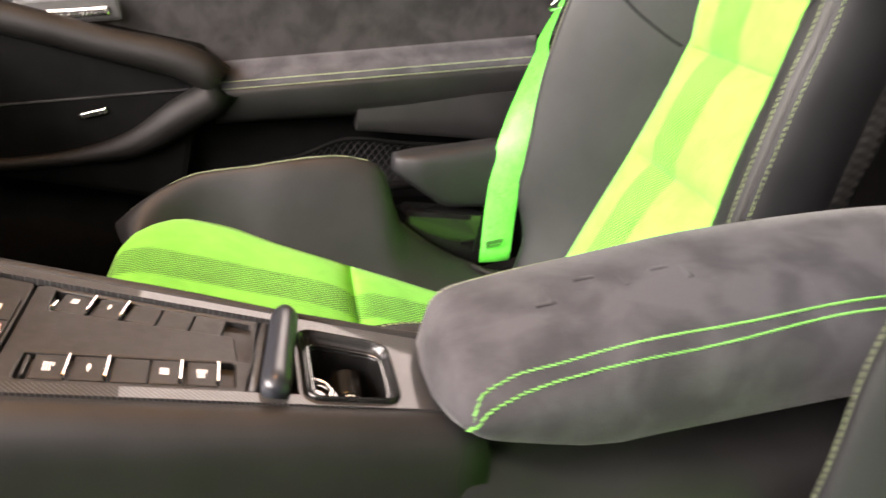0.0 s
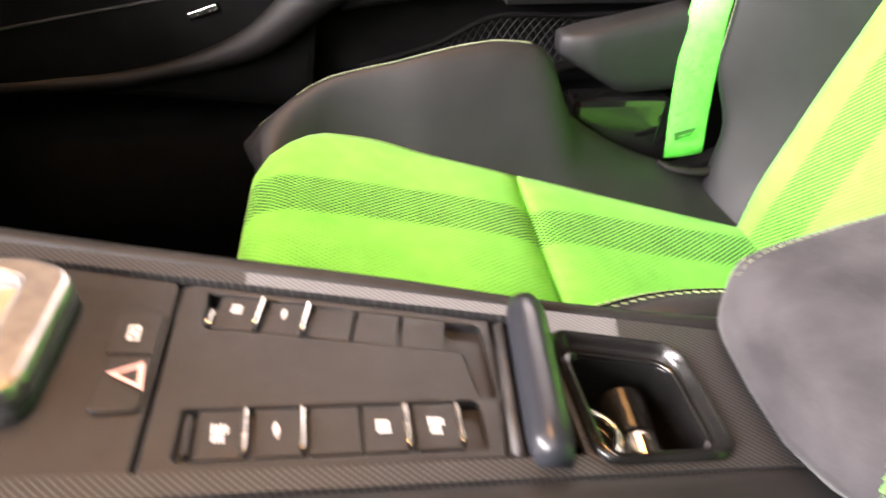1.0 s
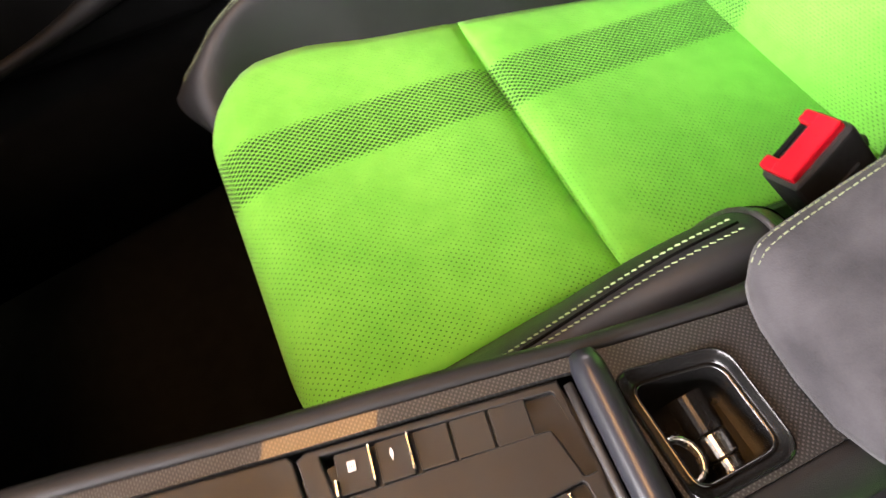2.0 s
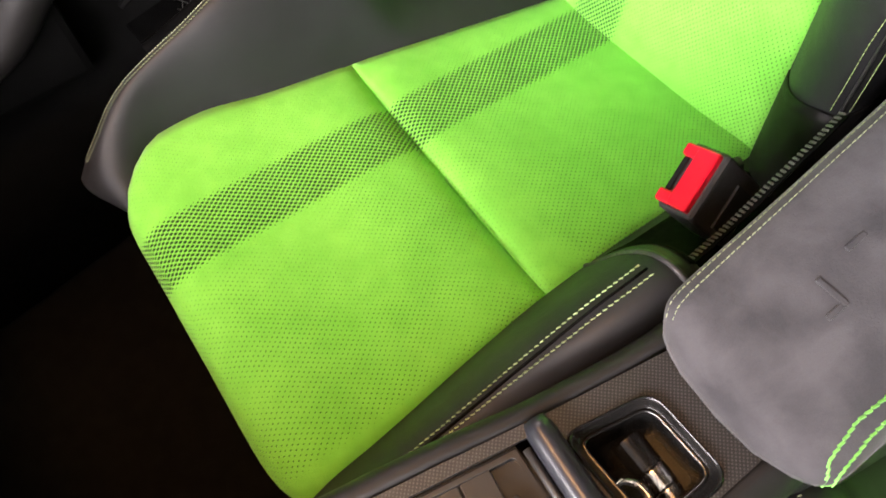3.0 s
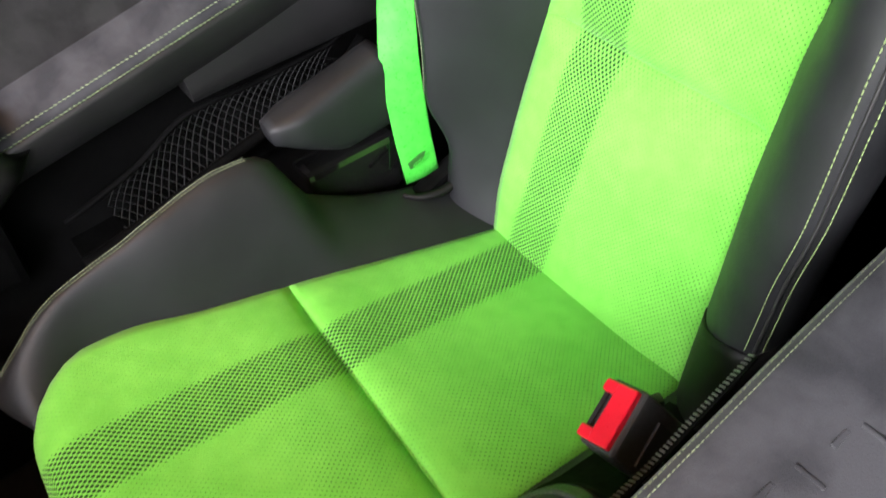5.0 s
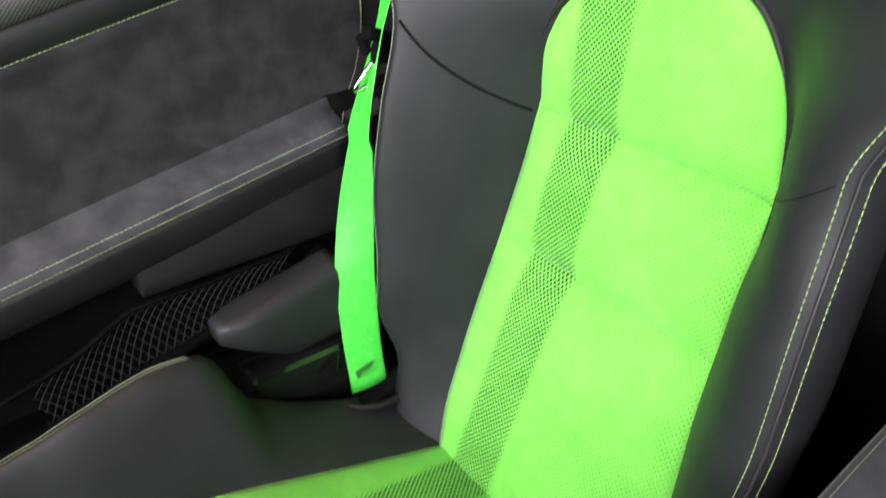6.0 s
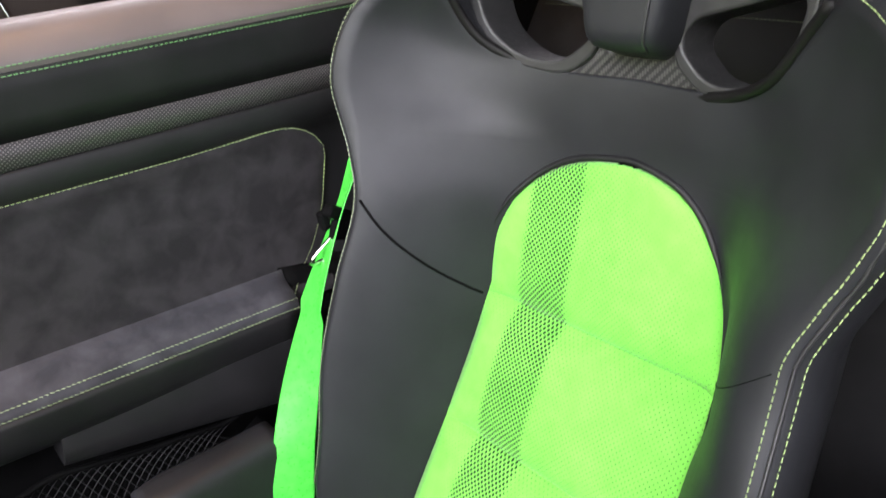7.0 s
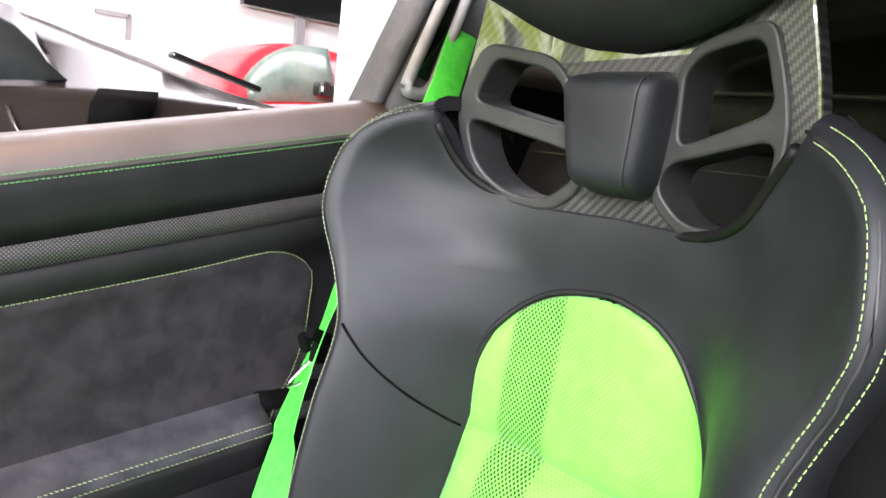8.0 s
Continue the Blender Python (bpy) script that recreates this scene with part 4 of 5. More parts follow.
for y in np.linspace(0.345, -0.45, 24):
    zb = 0.535 - 0.04 * min(1, max(0, (0.345 - y) / 0.10)) + 0.03 * max(0, (0.15 - y))
    w = min(1, max(0, (0.345 - y) / 0.14)) ** 0.6
    rows.append([(-0.296, y, 0.02), (-0.293, y, zb - 0.03), (-0.298, y, zb - 0.004), (-0.31, y, zb), (-0.405 - 0.02 * w, y, zb), (-0.412 - 0.03 * w, y, zb - 0.006), (-0.420 - 0.038 * w, y, zb - 0.03), (-0.436 - 0.034 * w, y, zb - 0.10), (-0.45 - 0.022 * w, y, 0.02)])
grid("rear_body", rows, LEATHER_TRIM, console, "black leather rear console", closed=True, caps=True)
top_bend = lambda x, y, w: Vector((x, y, cz(y) + w))
outer = [(-0.407, 0.318), (-0.318, 0.318), (-0.300, 0.41), (-0.280, 0.50), (-0.252, 0.632), (-0.228, 0.74), (-0.215, 0.80), (-0.4065, 0.80)]
hole_a = [(-0.3965, 0.4262), (-0.3055, 0.4262), (-0.3005, 0.45), (-0.2695, 0.60), (-0.2485, 0.70), (-0.232, 0.785), (-0.3945, 0.785)]
hole_b = rounded([(-0.4015, 0.3575), (-0.331, 0.3565), (-0.3165, 0.4225), (-0.4015, 0.4225)], 0.013)
part("carbon_trim", plate_bm(outer, [hole_a, hole_b], 0.006, lambda x, y, w: top_bend(x, y, w + 0.0015)), CARBON_TRIM, console, "glossy carbon fibre trim")
near_well = rounded([(-0.3885, 0.4675), (-0.3600, 0.4675), (-0.3595, 0.5965), (-0.3885, 0.5975)], 0.003)
far_well = rounded([(-0.3070, 0.4565), (-0.2775, 0.5935), (-0.3060, 0.5935), (-0.3265, 0.4685), (-0.3585, 0.4655), (-0.3585, 0.4565)], 0.0025)
btn_panel = part("button_panel", plate_bm([(-0.394, 0.4610), (-0.3025, 0.4505), (-0.2715, 0.600), (-0.274, 0.6065), (-0.394, 0.6105)], [near_well, far_well], 0.012, lambda x, y, w: top_bend(x, y, w - 0.001), 0.0012), PANEL, console, "dark grey plastic button panel")
part("shift_panel", plate_bm([(-0.394, 0.6125), (-0.2735, 0.6085), (-0.269, 0.6105), (-0.249, 0.70), (-0.2345, 0.783), (-0.393, 0.783)], [], 0.012, lambda x, y, w: top_bend(x, y, w - 0.001), 0.0012), PANEL, console, "dark grey plastic shifter surround")
part("well_floor", box_bm(0.11, 0.16, 0.004, m=Matrix.Translation((-0.34, 0.53, cz(0.53) - 0.0085)) @ pose(0, 0, 0, 7.4)), PANEL, console)


def on_top(x, y, lift=0.0, turn=0.0):
    return Matrix.Translation((x, y, cz(y) + lift)) @ pose(0, 0, 0, 7.4, 0, 0) @ pose(0, 0, 0, 0, 0, turn)


def symbol(parent, x, y, rows_of, turn=0.0, material=None, scale=1.0, lift=0.0022):
    """A printed sign too small to read, as bars."""
    for a, b, w, h in rows_of:
        m = on_top(x, y, lift, turn) @ pose(a * scale, b * scale, 0)
        part("printed_mark", box_bm(w * scale, h * scale, 0.0006, m=m), material or WHITE_MARK, parent)


BARS = [(-0.0036, 0.0022, 0.0032, 0.0011), (-0.0032, 0.0004, 0.0040, 0.0011), (-0.0038, -0.0014, 0.0028, 0.0011), (0.0016, 0.0024, 0.0050, 0.0012), (0.0018, 0.0006, 0.0042, 0.0010), (0.0014, -0.0012, 0.0052, 0.0012), (0.0018, -0.0030, 0.0038, 0.0010)]
WEDGE = [(-0.0030, 0.0, 0.0022, 0.0008), (-0.0012, 0.0, 0.0016, 0.0018), (0.0006, 0.0, 0.0020, 0.0026), (0.0024, 0.0, 0.0018, 0.0018), (0.0038, 0.0, 0.0012, 0.0009)]
BLOCK = [(0, 0.0024, 0.0070, 0.0010), (0, 0.0009, 0.0070, 0.0010), (0, -0.0006, 0.0070, 0.0010), (0, -0.0021, 0.0070, 0.0010), (-0.0030, 0.0002, 0.0010, 0.0056), (0.0030, 0.0002, 0.0010, 0.0056)]
for k, (y0, y1, marks) in enumerate([(0.590, 0.5710, BARS), (0.567, 0.5475, WEDGE), (0.544, 0.5225, None), (0.521, 0.5030, BLOCK), (0.4985, 0.4795, BARS)]):
    yc = (y0 + y1) / 2
    b = part("button", box_bm(0.0265, y0 - y1 + 0.0008, 0.008, 0.0010, 2, on_top(-0.374, yc, -0.0056)), PANEL, btn_panel, "dark plastic button" if marks else "blank plastic button")
    if marks:
        symbol(b, -0.3735, yc, marks, lift=-0.0014)
        part("toggle", box_bm(0.0235, 0.0021, 0.0046, 0.0008, 2, on_top(-0.3742, y1 - 0.0010, -0.0004)), CHROME, b, "bright metal toggle")
part("toggle", box_bm(0.022, 0.0030, 0.0050, 0.0014, 2, on_top(-0.374, 0.5935, -0.003)), PANEL, btn_panel, "dark plastic tab")
for y0, y1, marks in ((0.5885, 0.5685, BLOCK), (0.5645, 0.5460, WEDGE), (0.542, 0.5222, None), (0.5205, 0.4992, None), (0.4975, 0.4762, None)):
    yc = (y0 + y1) / 2
    xc = -0.2922 - 0.188 * (0.5925 - yc)
    b = part("button", box_bm(0.0245 if marks else 0.0235, y0 - y1 + 0.0008, 0.007, 0.0008, 2, on_top(xc, yc, -0.0052, -10.5)), PANEL, btn_panel, "dark plastic button" if marks else "blank plastic button")
    if marks:
        symbol(b, xc + 0.003, yc, marks, -10.5, lift=-0.0013, scale=0.85)
        part("toggle", box_bm(0.0215, 0.0021, 0.0046, 0.0008, 2, on_top(xc - 0.0010, y1 - 0.0012, -0.0004, -10.5)), CHROME, b, "bright metal toggle")
part("toggle", box_bm(0.010, 0.0026, 0.0046, 0.0008, 2, on_top(-0.3005, 0.5905, -0.0006, -10.5)), CHROME, btn_panel, "bright metal tab")
tray = part("control_strip", plate_bm(rounded([(-0.3615, 0.6135), (-0.2955, 0.611), (-0.2925, 0.631), (-0.3615, 0.6345)], 0.004), [], 0.003, lambda x, y, w: top_bend(x, y, w + 0.0012), 0.0008), PANEL, console, "dark plastic switch strip")
bm = bmesh.new()
tri = [Vector((-0.351, 0.6135, 0)), Vector((-0.333, 0.615, 0)), Vector((-0.340, 0.630, 0))]
cen = sum(tri, Vector()) / 3
vs = [bm.verts.new(top_bend(p.x, p.y, 0.0022)) for p in tri]
vi = [bm.verts.new(top_bend(*(cen.lerp(p, 0.55)).xy, 0.0022)) for p in tri]
for k in range(3):
    bm.faces.new((vs[k], vs[(k + 1) % 3], vi[(k + 1) % 3], vi[k]))
part("hazard_mark", bm, RED_MARK, tray, "pale red hazard triangle")
symbol(tray, -0.313, 0.621, [(0, 0, 0.009, 0.0012), (0, 0.004, 0.009, 0.0012), (-0.0045, 0.002, 0.0012, 0.005), (0.0045, 0.002, 0.0012, 0.005), (0, 0.002, 0.003, 0.002)], 0, lift=0.002)

part("strip_groove", box_bm(0.0008, 0.0195, 0.0006, m=on_top(-0.3275, 0.6225, 0.0015, -3)), GLOSS, tray, "dark groove")

# rolled lid across the console
lid = thing("sliding_lid", "satin blue-black rolled lid across the console", "console lid", (-0.353, 0.436, 0.545))
lid_y = lambda x: 0.4305 - 0.115 * (x + 0.297)
pts = [(x, lid_y(x), cz(lid_y(x)) + 0.005) for x in np.linspace(-0.402, -0.297, 14)]
rad = [0.0106 * (1 - 0.25 * (abs(2 * k / 13 - 1)) ** 12) for k in range(14)]
tube("roll", pts, rad, STEEL_BLUE, lid, sides=24, flat=1.0)
tube("roll_edge", [(x, lid_y(x) + 0.0145, cz(lid_y(x) + 0.0145) - 0.001) for x in np.linspace(-0.394, -0.308, 4)], 0.003, PLASTIC, lid, "glossy black seal", sides=8)

# storage tray with its contents
cup = thing("storage_tray", "glossy black storage tray let into the console", "storage tray", (-0.362, 0.39, 0.50))
ringed = lambda f, w: [tuple(top_bend(-0.3615 + (x + 0.3615) * f, 0.3895 + (y - 0.3895) * f, w)) for x, y in hole_b]
rows = [ringed(f, w) for f, w in ((1.045, 0.001), (1.03, 0.0042), (1.0, 0.0052), (0.965, 0.0042), (0.93, 0.0005), (0.84, -0.0035), (0.80, -0.0045), (0.775, -0.0075), (0.765, -0.014), (0.75, -0.055), (0.1, -0.056))]
grid("liner", rows, SATIN_BLACK, cup, closed=True, sharp=60)
tube("rim", ringed(0.81, -0.0036), 0.0016, GLOSS, cup, "glossy black inner rim", sides=8, closed=True)
socket = thing("power_socket", "black and chrome power socket cap lying in the tray", "socket cap", (-0.365, 0.388, 0.50))
part("cap", cyl_bm(0.0115, 0.026, on_top(-0.352, 0.388, -0.026) @ pose(0, 0, 0, 0, 80, 0), bevel=0.002), SATIN_BLACK, socket, "black cap", smooth=False)
part("collar", cyl_bm(0.0105, 0.016, on_top(-0.373, 0.388, -0.029) @ pose(0, 0, 0, 0, 80, 0), bevel=0.002), CHROME, socket, "brown-tinted metal collar")
part("tip", cyl_bm(0.009, 0.010, on_top(-0.385, 0.388, -0.031) @ pose(0, 0, 0, 0, 80, 0), bevel=0.002), CHROME, socket, "bright metal tip")
ring = thing("cup_ring", "round chrome-edged insert in the tray", "socket ring", (-0.372, 0.415, 0.50))
tube("ring_edge", [tuple(top_bend(-0.374 + 0.0135 * math.cos(a), 0.4125 + 0.0100 * math.sin(a), -0.012)) for a in np.linspace(0, 2 * math.pi, 28)[:-1]], 0.0018, CHROME, ring, "chrome edge", sides=8, closed=True)
part("ring_well", cyl_bm(0.0125, 0.03, on_top(-0.374, 0.4125, -0.03), sides=24), GLOSS, ring, "glossy black well")

# gear selector with lime stripes
shifter = thing("gear_selector", "bright metal gear selector with lime green stripes", "gear selector", (-0.32, 0.71, 0.58))
ol = rounded([(-0.366, 0.655), (-0.284, 0.650), (-0.272, 0.672), (-0.268, 0.78), (-0.366, 0.78)], 0.014)
il = rounded([(-0.352, 0.677), (-0.291, 0.673), (-0.286, 0.684), (-0.283, 0.768), (-0.352, 0.768)], 0.008)
part("frame", plate_bm(ol, [il], 0.012, lambda x, y, w: top_bend(x, y, w + 0.018), 0.004), plain("satin_metal", (0.32, 0.31, 0.30), (0.44, 0.42, 0.40), 0.42, metal=1.0, var=90), shifter, "brushed metal frame")
part("base", plate_bm(ol, [], 0.012, lambda x, y, w: top_bend(x, y, w + 0.006), 0.003), PLASTIC, shifter, "black base")
part("gate", plate_bm(il, [], 0.003, lambda x, y, w: top_bend(x, y, w + 0.010)), GREY_PLASTIC, shifter, "grey gate")
for x in (-0.312, -0.331):
    part("stripe", box_bm(0.0125, 0.085, 0.002, 0.0005, m=on_top(x, 0.725, 0.0112)), plain("lime_paint", (0.10, 0.62, 0.03), (0.16, 0.72, 0.05), 0.3), shifter, "lime green stripe")
part("boot", box_bm(0.058, 0.01, 0.006, 0.002, m=on_top(-0.322, 0.678, 0.011)), plain("tan_insert", (0.30, 0.17, 0.09), (0.4, 0.24, 0.13), 0.5), shifter, "brown insert")

# ---- armrest ----
armrest = thing("armrest", "grey suede centre armrest with double lime stitching", "armrest", (-0.37, 0.05, 0.50))
arm_top = spline([-0.45, -0.07, 0.10, 0.20, 0.264, 0.308, 0.325, 0.334, 0.338], [0.675, 0.655, 0.634, 0.612, 0.597, 0.582, 0.571, 0.560, 0.550])
arm_low = spline([-0.45, -0.01, 0.07, 0.163, 0.215, 0.26, 0.30, 0.338], [0.60, 0.549, 0.539, 0.527, 0.520, 0.525, 0.534, 0.546])


def arm_row(y):
    zt, zb = arm_top(y), arm_low(y)
    e = max(0.0, (y - 0.30) / 0.038) ** 2
    far, near = -0.296 - 0.012 * e, -0.445 + 0.008 * e
    bow = lambda x: -0.022 * e * (abs((x + 0.372) / 0.075)) ** 2.5
    h = max(zt - zb, 0.004)
    k = min(1.0, h / 0.06)
    pts = [(far - 0.004, zb), (far, zb + h * 0.35), (far + 0.001, zt - h * 0.22), (far - 0.004, zt - h * 0.10), (far - 0.012, zt - 0.003), (-0.335, zt), (-0.37, zt + 0.0005), (-0.40, zt - 0.003),
           (near + 0.018, zt - 0.009 * k - 0.06 * h), (near + 0.008, zt - 0.016 * k - 0.08 * h), (near + 0.002, zt - 0.02 * k - 0.2 * h), (near, zt - h * 0.6), (near + 0.003, zb + h * 0.1), (near + 0.012, zb)]
    return [(x, y + bow(x), z) for x, z in pts]


ys = list(np.linspace(-0.45, 0.29, 26)) + [0.30, 0.308, 0.315, 0.321, 0.326, 0.330, 0.333, 0.336, 0.338]
grid("cushion", [arm_row(y) for y in ys], SUEDE, armrest, "dark grey suede cover", closed=True, caps=True)


def arm_side(y, z):
    """The point of the armrest's near flank at height z."""
    row = arm_row(y)[6:]
    for p, q in zip(row, row[1:]):
        if p[2] >= z >= q[2]:
            return Vector(p).lerp(Vector(q), (p[2] - z) / max(p[2] - q[2], 1e-6))
    return Vector(row[-1])


seam_z = {(-1, 0, 1): spline([-0.44, 0.0136, 0.131, 0.2055, 0.254, 0.2933, 0.316, 0.330], [0.660, 0.6306, 0.6128, 0.598, 0.587, 0.5765, 0.566, 0.546]),
          (-1, 0, 0.8): spline([-0.44, 0.0176, 0.1747, 0.2588, 0.296, 0.3176, 0.328], [0.650, 0.6245, 0.5965, 0.579, 0.567, 0.556, 0.545])}
for up, fz in seam_z.items():
    line = [arm_side(y, fz(y)) for y in np.linspace(-0.44, 0.328, 110)]
    stitches("stitching", line, armrest, THREAD_LIME, up=up, label="lime thread", width=0.0013, pitch=0.0050, length=0.0052, slant=0.3)
for j, f, up in ((2, 0.6, (1, 0, 0.4)), (3, 0.5, (0.6, 0, 0.8))):
    stitches("stitching", [Vector(arm_row(y)[j]).lerp(Vector(arm_row(y)[j + 1]), f) for y in np.linspace(-0.44, 0.325, 60)], armrest, THREAD_DARK, up=up, label="pale thread", width=0.0007, pitch=0.0045, length=0.0034, lift=0.0002)
for x, y, w, h in ((x, y + 0.022, w, h) for x, y, w, h in ((-0.362, 0.222, 0.022, 0.004), (-0.372, 0.228, 0.004, 0.016), (-0.350, 0.19, 0.004, 0.016), (-0.362, 0.165, 0.02, 0.003), (-0.36, 0.135, 0.004, 0.015), (-0.372, 0.12, 0.018, 0.003))):
    part("embossed_mark", box_bm(w, h, 0.003, 0.001, m=Matrix.Translation((x, y, arm_top(y) + 0.0002)) @ pose(0, 0, 0, -7, 0, 0)), SUEDE, armrest, "embossed bar")

# ---- passenger door ----
door = thing("passenger_door", "black leather and suede door lining with lime stitching", "car door", (0.5, 0.4, 0.1))
slope = spline([0.0, 0.3, 0.5, 0.6, 0.85, 0.9, 1.05], [0.0, 0.0, -0.08, -0.127, -0.17, -0.18, -0.19])


def door_row(pts, y):
    return [(x, y, z + slope(z) * y) for x, z in pts]


YD = list(np.linspace(-0.235, 1.15, 41))
SILL = [(0.60, 0.94), (0.595, 1.0), (0.575, 1.03), (0.545, 1.040), (0.515, 1.037), (0.492, 1.024), (0.478, 1.006), (0.473, 0.995), (0.4735, 0.975), (0.477, 0.945), (0.484, 0.919)]
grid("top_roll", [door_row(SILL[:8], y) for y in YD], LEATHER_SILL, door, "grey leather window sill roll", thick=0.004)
grid("upper_panel", [door_row([(0.4765, 0.998), (0.4725, 0.993)] + SILL[8:], y) for y in YD], LEATHER_TRIM, door, "black leather door top", thick=0.004)
grid("speaker_strip", [door_row([(0.4855, 0.9195), (0.4865, 0.905), (0.4855, 0.8885)], y) for y in YD], CARBON_DOOR, door, "woven carbon-look trim strip", thick=0.003)
MIDP = [(0.484, 0.8885), (0.481, 0.884), (0.482, 0.865), (0.488, 0.848), (0.502, 0.838), (0.508, 0.80), (0.510, 0.70), (0.504, 0.645), (0.49, 0.622), (0.468, 0.612)]
grid("middle_panel", [door_row(MIDP, y) for y in YD], LEATHER_TRIM, door, "black leather door middle", thick=0.004)


def suede_x(z):
    return spline([0.58, 0.612, 0.622, 0.645, 0.70, 0.80, 0.838, 0.86], [0.455, 0.466, 0.487, 0.501, 0.507, 0.505, 0.499, 0.482])(z) - 0.0035


RIM = path3([(1.10, 0.850), (0.6, 0.850), (0.272, 0.848), (0.089, 0.846), (-0.047, 0.850), (-0.10, 0.834), (-0.133, 0.795), (-0.130, 0.73), (-0.115, 0.672), (-0.085, 0.632), (-0.046, 0.604)], 70)
rows = []
for y, zt in RIM:
    row = []
    for s in np.linspace(0, 1, 14):
        zz = zt + (min(0.606, zt - 0.001) - zt) * s
        row.append((suede_x(zz), y, zz + slope(zz) * y))
    rows.append(row)
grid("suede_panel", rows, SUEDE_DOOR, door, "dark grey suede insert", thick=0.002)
stitches("stitching", [(suede_x(z) - 0.001, y, z + slope(z) * y) for y, z in RIM], door, up=(-1, 0, 0.2), label="lime thread", width=0.0013)
for z, x, mt in ((1.0005, 0.4735, THREAD_GREEN), (0.991, 0.4715, THREAD_GREEN)):
    stitches("stitching", [(x, y, z + slope(z) * y) for y in YD], door, mt, up=(-1, 0, 0.2), label="lime thread", width=0.0013)
ARM = [(0.470, 0.629), (0.458, 0.625), (0.447, 0.617), (0.441, 0.607), (0.440, 0.598), (0.4415, 0.586), (0.445, 0.568), (0.452, 0.545), (0.470, 0.530), (0.50, 0.525)]
YA = list(np.linspace(-0.055, 0.50, 24))
grid("armrest_ledge", [door_row(ARM[3:], y) for y in YA], LEATHER_TRIM, door, "black leather door armrest", thick=0.003)
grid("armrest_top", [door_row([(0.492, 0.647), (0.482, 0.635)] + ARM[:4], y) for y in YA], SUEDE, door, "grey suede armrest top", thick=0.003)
for x, z in ((0.4472, 0.6185), (0.4402, 0.6075)):
    stitches("stitching", [(x - 0.001, y, z + 0.001 + slope(z) * y) for y in YA], door, THREAD_PALE, up=(-1, 0, 0.6), label="pale lime thread", width=0.001, slant=0.3)
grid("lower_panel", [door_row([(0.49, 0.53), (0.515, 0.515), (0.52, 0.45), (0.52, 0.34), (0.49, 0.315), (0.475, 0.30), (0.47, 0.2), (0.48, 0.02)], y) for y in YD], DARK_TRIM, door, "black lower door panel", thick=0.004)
rows = []
for t in np.linspace(0, 1, 12):
    y = 0.266 - 0.31 * t
    zt, zb = 0.545 + 0.02 * t, 0.502 - 0.035 * t
    zo = slope(0.5) * y
    xs = 0.440 + 0.004 * math.cos(t * 3)
    rows.append([(xs + 0.05, y, zb + zo), (xs + 0.006, y, zb + zo), (xs, y, zb + 0.008 + zo), (xs, y, (zt + zb) / 2 + zo), (xs + 0.006, y, zt + zo), (xs + 0.05, y, zt + zo)])
grid("pull_box", rows, LEATHER_TRIM, door, "black leather grip box under the armrest", closed=True, caps=True, sharp=40)
part("backing", box_bm(0.02, 1.36, 0.92, m=pose(0.545, 0.475, 0.46)), DARK_TRIM, door, "black door backing")
grid("rear_edge", [[(0.478, y, 0.50), (0.474, y, 0.56), (0.478, y, 0.63 - 0.1 * y), (0.50, y, 0.66)] for y in np.linspace(-0.205, -0.05, 6)], DARK_TRIM, door, "black rear door edge", thick=0.004)
# curved grip at the front of the armrest
grip = path3([(0.48, 1.00, 0.66), (0.464, 0.81, 0.636), (0.457, 0.655, 0.605), (0.450, 0.545, 0.585), (0.446, 0.488, 0.548), (0.447, 0.55, 0.500), (0.453, 0.63, 0.446), (0.458, 0.72, 0.42), (0.464, 0.84, 0.403), (0.472, 1.02, 0.40)], 44)
rad = [0.025 + 0.005 * step01(k, 12, 20) - 0.018 * step01(k, 23, 33) for k in range(44)]
# same leather as the trim; the shade on it is in the colour
tube("front_grip", grip, rad, SHADED_BLACK_LEATHER, door, "curved leather grip", sides=16, flat=1.0)
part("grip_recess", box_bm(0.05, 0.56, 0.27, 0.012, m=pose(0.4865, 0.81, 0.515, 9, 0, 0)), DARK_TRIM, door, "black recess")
part("release_lever", box_bm(0.01, 0.10, 0.014, 0.004, m=pose(0.465, 0.70, 0.648, -8, 0, 0)), CHROME, door, "metal door release")
part("recess_tab", box_bm(0.006, 0.042, 0.010, 0.002, m=pose(0.4585, 0.686, 0.494, -16, 0, 0)), CHROME, door, "small metal tab in the grip recess")
part("release_bezel", box_bm(0.012, 0.15, 0.04, 0.006, m=pose(0.474, 0.71, 0.650, -8, 0, 0)), PLASTIC, door, "black release bezel")
# elastic net pocket
net_top = spline([0.0, 0.06, 0.15, 0.27, 0.37, 0.48], [0.47, 0.455, 0.455, 0.462, 0.425, 0.40])
net_low = spline([0.0, 0.06, 0.12, 0.25, 0.35, 0.48], [0.44, 0.40, 0.385, 0.365, 0.345, 0.325])
bm = bmesh.new()


def strand(bm, a, b, r=0.0007):
    a, b = Vector(a), Vector(b)
    d = (b - a).normalized()
    s, u = d.cross(Vector((1, 0, 0))).normalized() * r, Vector((1, 0, 0)) * r
    vs = [bm.verts.new(p + o) for p in (a, b) for o in (s, u, -s, -u)]
    for k in range(4):
        bm.faces.new((vs[k], vs[(k + 1) % 4], vs[4 + (k + 1) % 4], vs[4 + k]))


